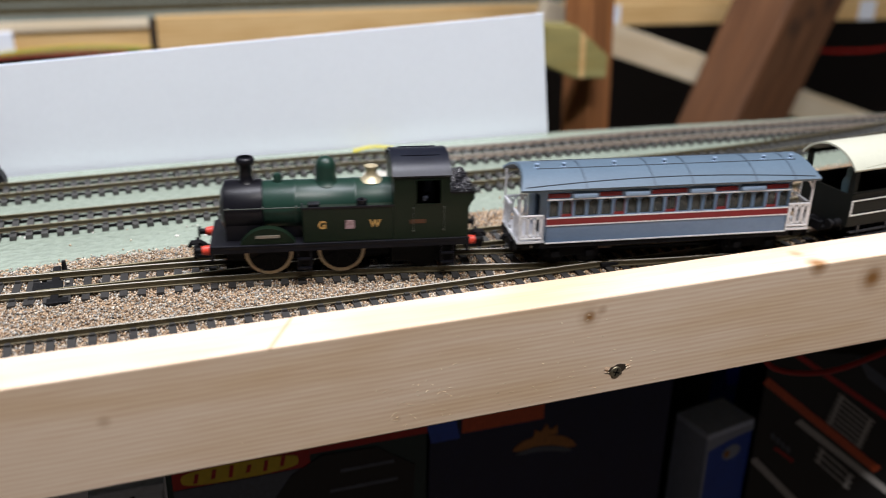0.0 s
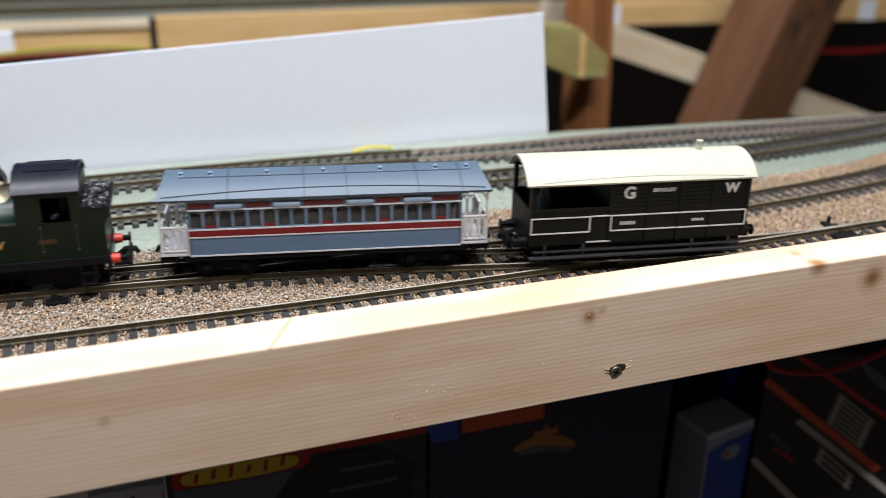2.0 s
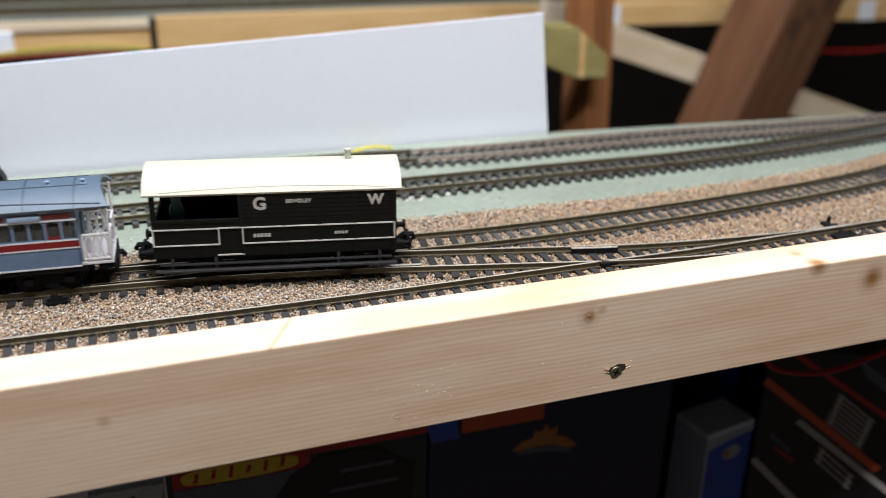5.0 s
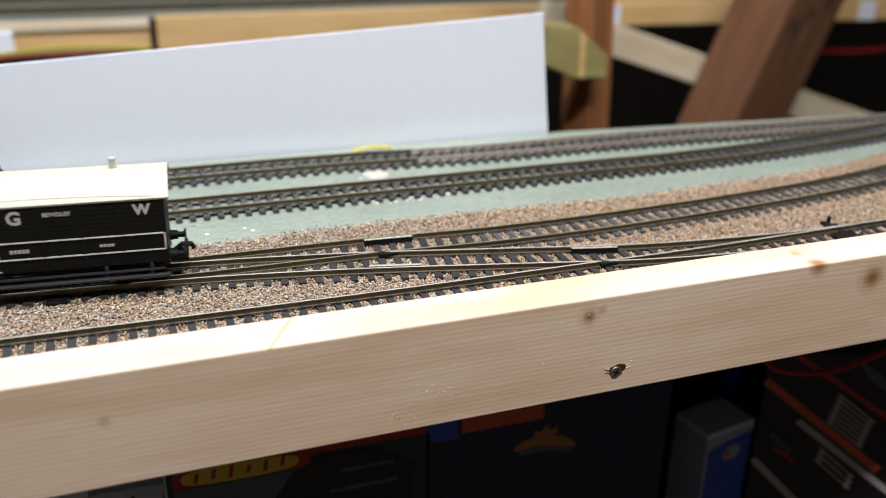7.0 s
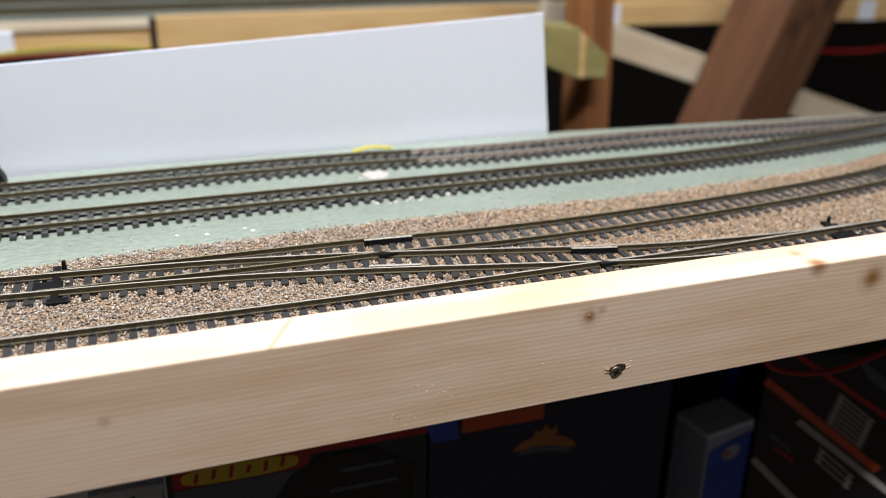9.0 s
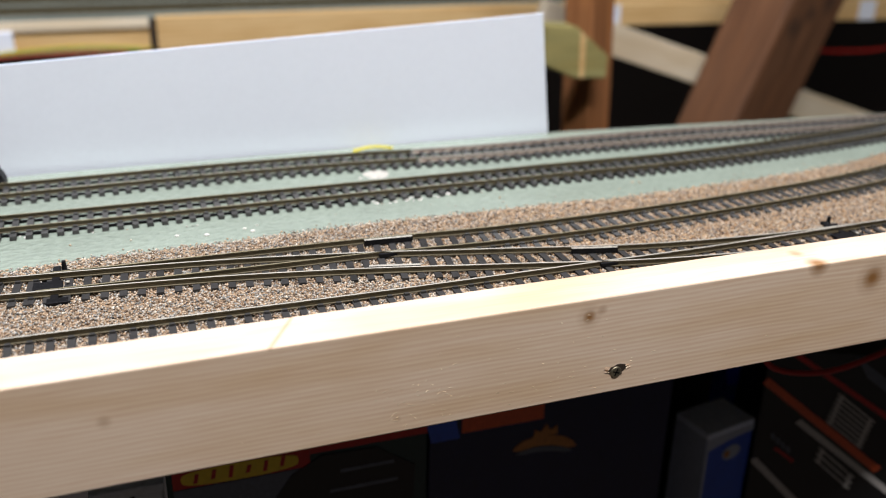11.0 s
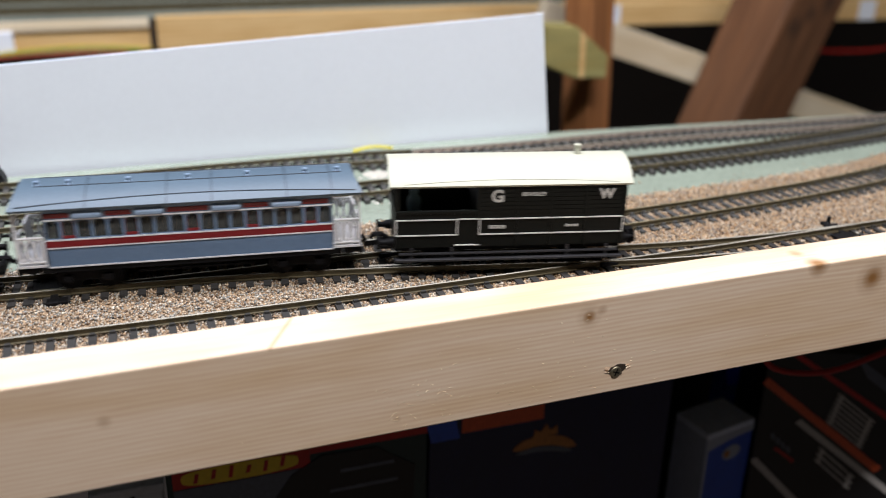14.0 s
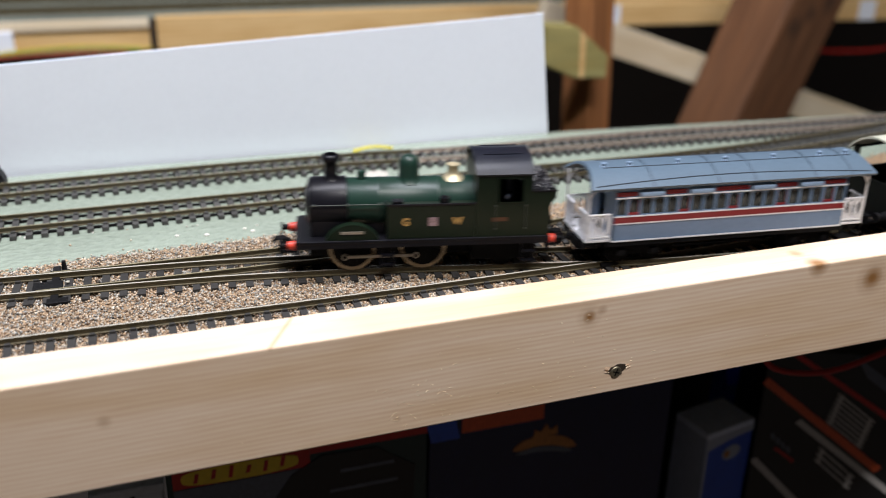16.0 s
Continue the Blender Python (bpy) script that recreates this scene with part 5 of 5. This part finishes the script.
def ballast():
    """The bed and its loose granules, one heap that nobody could count."""
    rng = np.random.default_rng(3)
    bed = bmesh.new()
    xs = np.linspace(-330, 640, 90)
    near = 312.5 + (xs + 30) * 0.0175
    far = np.interp(xs, FAR_EDGE[0][:, 0], FAR_EDGE[0][:, 1])
    rows = []
    for x, a, b in zip(xs, near, far):
        b2 = b + rng.uniform(-1, 1)
        rows.append([bed.verts.new((x, a, 0.05)), bed.verts.new((x, a, 0.8)), bed.verts.new((x, b2 - 3.0, 0.8)), bed.verts.new((x, b2, 0.05))])
    for p, q in zip(rows, rows[1:]):
        for k in range(4):
            bed.faces.new((p[k], q[k], q[(k + 1) % 4], p[(k + 1) % 4]))
    ob = solid("ballast", bed, [GLUE_BED], "sandy brown and grey granular track ballast", "ballast", kind="stuff", smooth=None)
    n = 98000
    x = np.where(rng.random(n) < 0.86, rng.uniform(-110, 420, n), rng.uniform(-200, 600, n))
    a = 312.5 + (x + 30) * 0.0175
    b = np.interp(x, FAR_EDGE[0][:, 0], FAR_EDGE[0][:, 1])
    y = a + rng.random(n) * (b - a + 1.0 + 2.5 * rng.random(n) ** 3 * 2)
    r = rng.uniform(0.36, 0.82, n)
    z = np.where(y > b - 2, 0.3, rng.uniform(0.7, 1.6, n))
    stray = rng.random(n) < 0.0007
    y, z = np.where(stray, b + rng.random(n) ** 2 * 34, y), np.where(stray, 0.35, z)
    shape = np.array([(1, 0, 0), (-1, 0, 0), (0, 1, 0), (0, -1, 0), (0, 0, 0.8), (0, 0, -0.8)], float)
    tri = np.array([(0, 2, 4), (2, 1, 4), (1, 3, 4), (3, 0, 4), (2, 0, 5), (1, 2, 5), (3, 1, 5), (0, 3, 5)])
    ang = rng.uniform(0, 2 * np.pi, n)
    ca, sa = np.cos(ang), np.sin(ang)
    v = shape[None] * r[:, None, None] * rng.uniform(0.6, 1.25, (n, 6, 1))
    vx = v[..., 0] * ca[:, None] - v[..., 1] * sa[:, None] + x[:, None] + 0.3 * v[..., 2]
    vy = v[..., 0] * sa[:, None] + v[..., 1] * ca[:, None] + y[:, None]
    vz = v[..., 2] + z[:, None] + 0.25 * v[..., 0]
    verts = np.stack([vx, vy, vz], -1).reshape(-1, 3) * MM
    faces = (tri[None] + (np.arange(n) * 6)[:, None, None]).reshape(-1, 3)
    me = bpy.data.meshes.new("granules")
    me.vertices.add(len(verts))
    me.vertices.foreach_set("co", verts.ravel())
    me.loops.add(faces.size)
    me.loops.foreach_set("vertex_index", faces.ravel().astype(np.int32))
    me.polygons.add(len(faces))
    me.polygons.foreach_set("loop_start", np.arange(0, faces.size, 3, dtype=np.int32))
    me.update(calc_edges=True)
    me.materials.append(BALLAST)
    g = new("granules", me)
    g.parent = ob
    tagged(g, "loose sandy granules", kind="stuff")


ballast()

# ---------------------------------------------------------------- tracks


STRIP = [(-0.9, 0.2), (0.9, 0.2), (0.9, 1.3), (-0.9, 1.3)]


def track(w, label, x0, x1, sleeper, sleepers=((-1e4, 1e4),), pitch=7.25, side=None, pale_from=None, head=None, strip=None):
    ob = thing("track", label, "railway track", "model tracks")
    s0, s1 = length_at(w, x0), length_at(w, x1)
    for off in (-GAUGE, GAUGE):
        if pale_from is None:
            rail(w, s0, s1, off, ob, side, head=head)
        else:
            sm = length_at(w, pale_from)
            rail(w, s0, sm - 0.3, off, ob, side, head=head)
            rail(w, sm + 0.3, s1, off, ob, RAIL_PALE, label="paler rail")
        if strip:
            rail(w, s0, s1, off, ob, strip, "moulded_strip", STRIP, head=strip)
    for a, b in sleepers:
        lay_sleepers(w, max(a, x0), min(b, x1), pitch, sleeper, ob)
    return ob


track(BACK_B, "dull rear track on grey plastic sleepers, curving to the far corner", -330, 640, SLEEPER_GREY, pitch=7.05, pale_from=165, head=RAIL_DULL, strip=BLACK)
track(BACK_A, "tarnished track on dusty grey plastic sleepers over green board", -330, 640, SLEEPER_GREY, pitch=7.1, head=RAIL_DULL, strip=BLACK)
track(FAR, "ballasted branch track curving away behind", -45, 640, SLEEPER_GREY, sleepers=((152, 640),), pitch=7.3, head=RAIL_DULL)
main_track = track(MAIN, "ballasted main track on black sleepers that carries the train", -520, 640, SLEEPER_DARK, sleepers=((-520, -45), (352, 640)), pitch=7.3)
track(NEAR, "ballasted siding track close to the pine batten", -330, 352, SLEEPER_DARK, sleepers=((-330, 148),), pitch=7.45)


def turnout(label, near_way, far_way, x0, x1, toe, sign, checks, frog):
    """Long sleepers, check rails, frog, tie bar and its end boxes of one pair of points."""
    ob = thing("turnout", label, "railway points", "model points")
    x = x0
    while x < x1:
        at, d = spot(near_way, length_at(near_way, x))
        lean = math.atan2(d[1], d[0]) * 0.6
        yn = np.interp(x, near_way[0][:, 0], near_way[0][:, 1]) - 15.2
        yf = np.interp(x, far_way[0][:, 0], far_way[0][:, 1]) + 15.2
        bm = bmesh.new()
        c = (yn + yf) / 2
        box(bm, -1.6, 1.6, yn - c, yf - c, 0.2, 2.34, m=Matrix.Translation((x, c, 0)) @ Matrix.Rotation(lean, 4, "Z"))
        part("sleeper", bm, SLEEPER, ob, smooth=None)
        x += 7.6
    for w, a, b, off in checks:
        rail(w, length_at(w, a), length_at(w, b), off, ob, BLACK, "check_rail", [(-0.9, 2.3), (0.9, 2.3), (0.9, 5.05), (-0.9, 5.05)], label="black plastic check rail")
    fx, fy = frog
    bm = bmesh.new()
    box(bm, fx - 8, fx + 8, fy - 1.8, fy + 1.8, 2.3, 4.6, bevel=0.4, m=None)
    part("frog", bm, BLACK, ob, "black plastic frog")
    ym = np.interp(toe, MAIN[0][:, 0], MAIN[0][:, 1])
    bm = bmesh.new()
    box(bm, toe - 1.6, toe + 1.6, ym - 17.5, ym + 21, 1.6, 3.0, bevel=0.2)
    box(bm, toe - 9, toe + 3, ym - 4.5, ym + 4.5, 1.4, 3.3, bevel=0.3)
    part("tie_bar", bm, BLACK, ob, "black tie bar with spring cover")
    for k in (-1, 1):
        bm = bmesh.new()
        box(bm, toe - 3, toe + 5.5, ym + k * 14.5 - 2.4, ym + k * 14.5 + 2.4, 0.5, 2.8, bevel=0.3)
        part("end_plate", bm, BLACK, ob)
    bm = bmesh.new()
    rod(bm, (toe + 3, ym + sign * 20, 1.6), (toe + 3, ym + sign * 20, 5.6), 1.2, 0.9, 10)
    part("pin", bm, BLACK, ob)
    bm = bmesh.new()
    rod(bm, (toe + 5, ym + 1.5, 3.2), (toe + 5, ym + 1.5, 3.6), 0.9, n=10)
    part("rivet", bm, RAIL_TOP, ob)


turnout("set of points with black sleepers and tie bar", MAIN, FAR, -48, 152, -38, 1, ((FAR, 100, 123.6, GAUGE - 2.2), (MAIN, 96, 119, -GAUGE + 2.2)), (111, 382.2))
turnout("set of points with black check rails beside the batten", NEAR, MAIN, 156, 352, 338, 1, ((MAIN, 190.7, 213, GAUGE - 2.2),), (206, 343.3))

# ---------------------------------------------------------------- what moves
# running place of the van's middle along the main track, in mm
RUN = [(0.0, 371.6), (0.5, 331.0), (1.0, 294.3), (1.5, 256.5), (2.0, 218.3), (2.5, 189.0), (3.0, 159.3), (3.5, 132.0), (4.0, 106.3), (4.2, 96.2), (5.3, 43.0), (6.5, -14.0), (7.0, -40.5), (7.5, -64.1), (8.0, -90.0), (8.5, -117.0), (9.0, -133.0), (9.5, -139.0), (9.9, -141.0), (10.4, -137.0), (10.9, -125.0), (11.3, -102.0), (11.5, -85.5), (12.0, -39.5), (12.5, 4.5), (13.0, 55.0), (13.5, 103.5), (14.0, 160.0), (14.5, 212.0), (15.0, 270.0), (15.5, 332.5), (16.0, 400.0)]


def run(t):
    ts, ss = np.array([r[0] for r in RUN]), np.array([r[1] for r in RUN])
    m = np.gradient(ss, ts)
    i = min(max(int(np.searchsorted(ts, t, side="right")) - 1, 0), len(ts) - 2)
    h = ts[i + 1] - ts[i]
    u = (t - ts[i]) / h
    return float((2 * u**3 - 3 * u**2 + 1) * ss[i] + (u**3 - 2 * u**2 + u) * h * m[i] + (-2 * u**3 + 3 * u**2) * ss[i + 1] + (u**3 - u**2) * h * m[i + 1])


def slack(t):
    """How far the couplings have closed up once the train is pushed, from 0 to 1."""
    u = min(max((t - 9.6) / 1.0, 0.0), 1.0)
    return u * u * (3 - 2 * u)


def on_track(s, half, aside=0.0, skew=0.0):
    a, _ = spot(MAIN, s - half)
    b, _ = spot(MAIN, s + half)
    c = (a + b) / 2
    return pose(c[0] * MM, (c[1] + aside) * MM, 5.0 * MM, 0, 0, math.degrees(math.atan2(b[1] - a[1], b[0] - a[0])) + skew)


def van_lean(s):
    """The long-wheelbase van lies a little askew on the curve of the points, degrees."""
    return float(np.interp(s, [-200, -40, 70, 106, 160, 189, 256, 420], [-0.5, -0.6, -1.6, -1.7, -0.2, 1.2, 2.1, 2.1]))


def motions():
    times = [k / 10 for k in range(161)]
    van_at = lambda t: run(t)
    coach_at = lambda t: run(t) - 139.5 + 1.5 * slack(t)
    loco_at = lambda t: run(t) - 287.0 + 8.0 * slack(t)
    walk(van, [(t, on_track(van_at(t), 31.0, 1.6, van_lean(van_at(t)))) for t in times])
    walk(carriage, [(t, on_track(coach_at(t), 44.0)) for t in times])
    walk(loco, [(t, on_track(loco_at(t), 30.0)) for t in times])
    for ax, w in zip(AXLES, loco_wheels):
        walk(w, [(t, pose(ax * MM, 0, DRIVE_R * MM, 0, math.degrees((loco_at(t) - 47.0) / DRIVE_R), 0)) for t in times])
    for r in loco_rods:
        rows = []
        for t in times:
            a = (loco_at(t) - 47.0) / DRIVE_R
            rows.append((t, pose(-CRANK * math.sin(a) * MM, 0, (DRIVE_R - CRANK * math.cos(a)) * MM)))
        walk(r, rows)


motions()
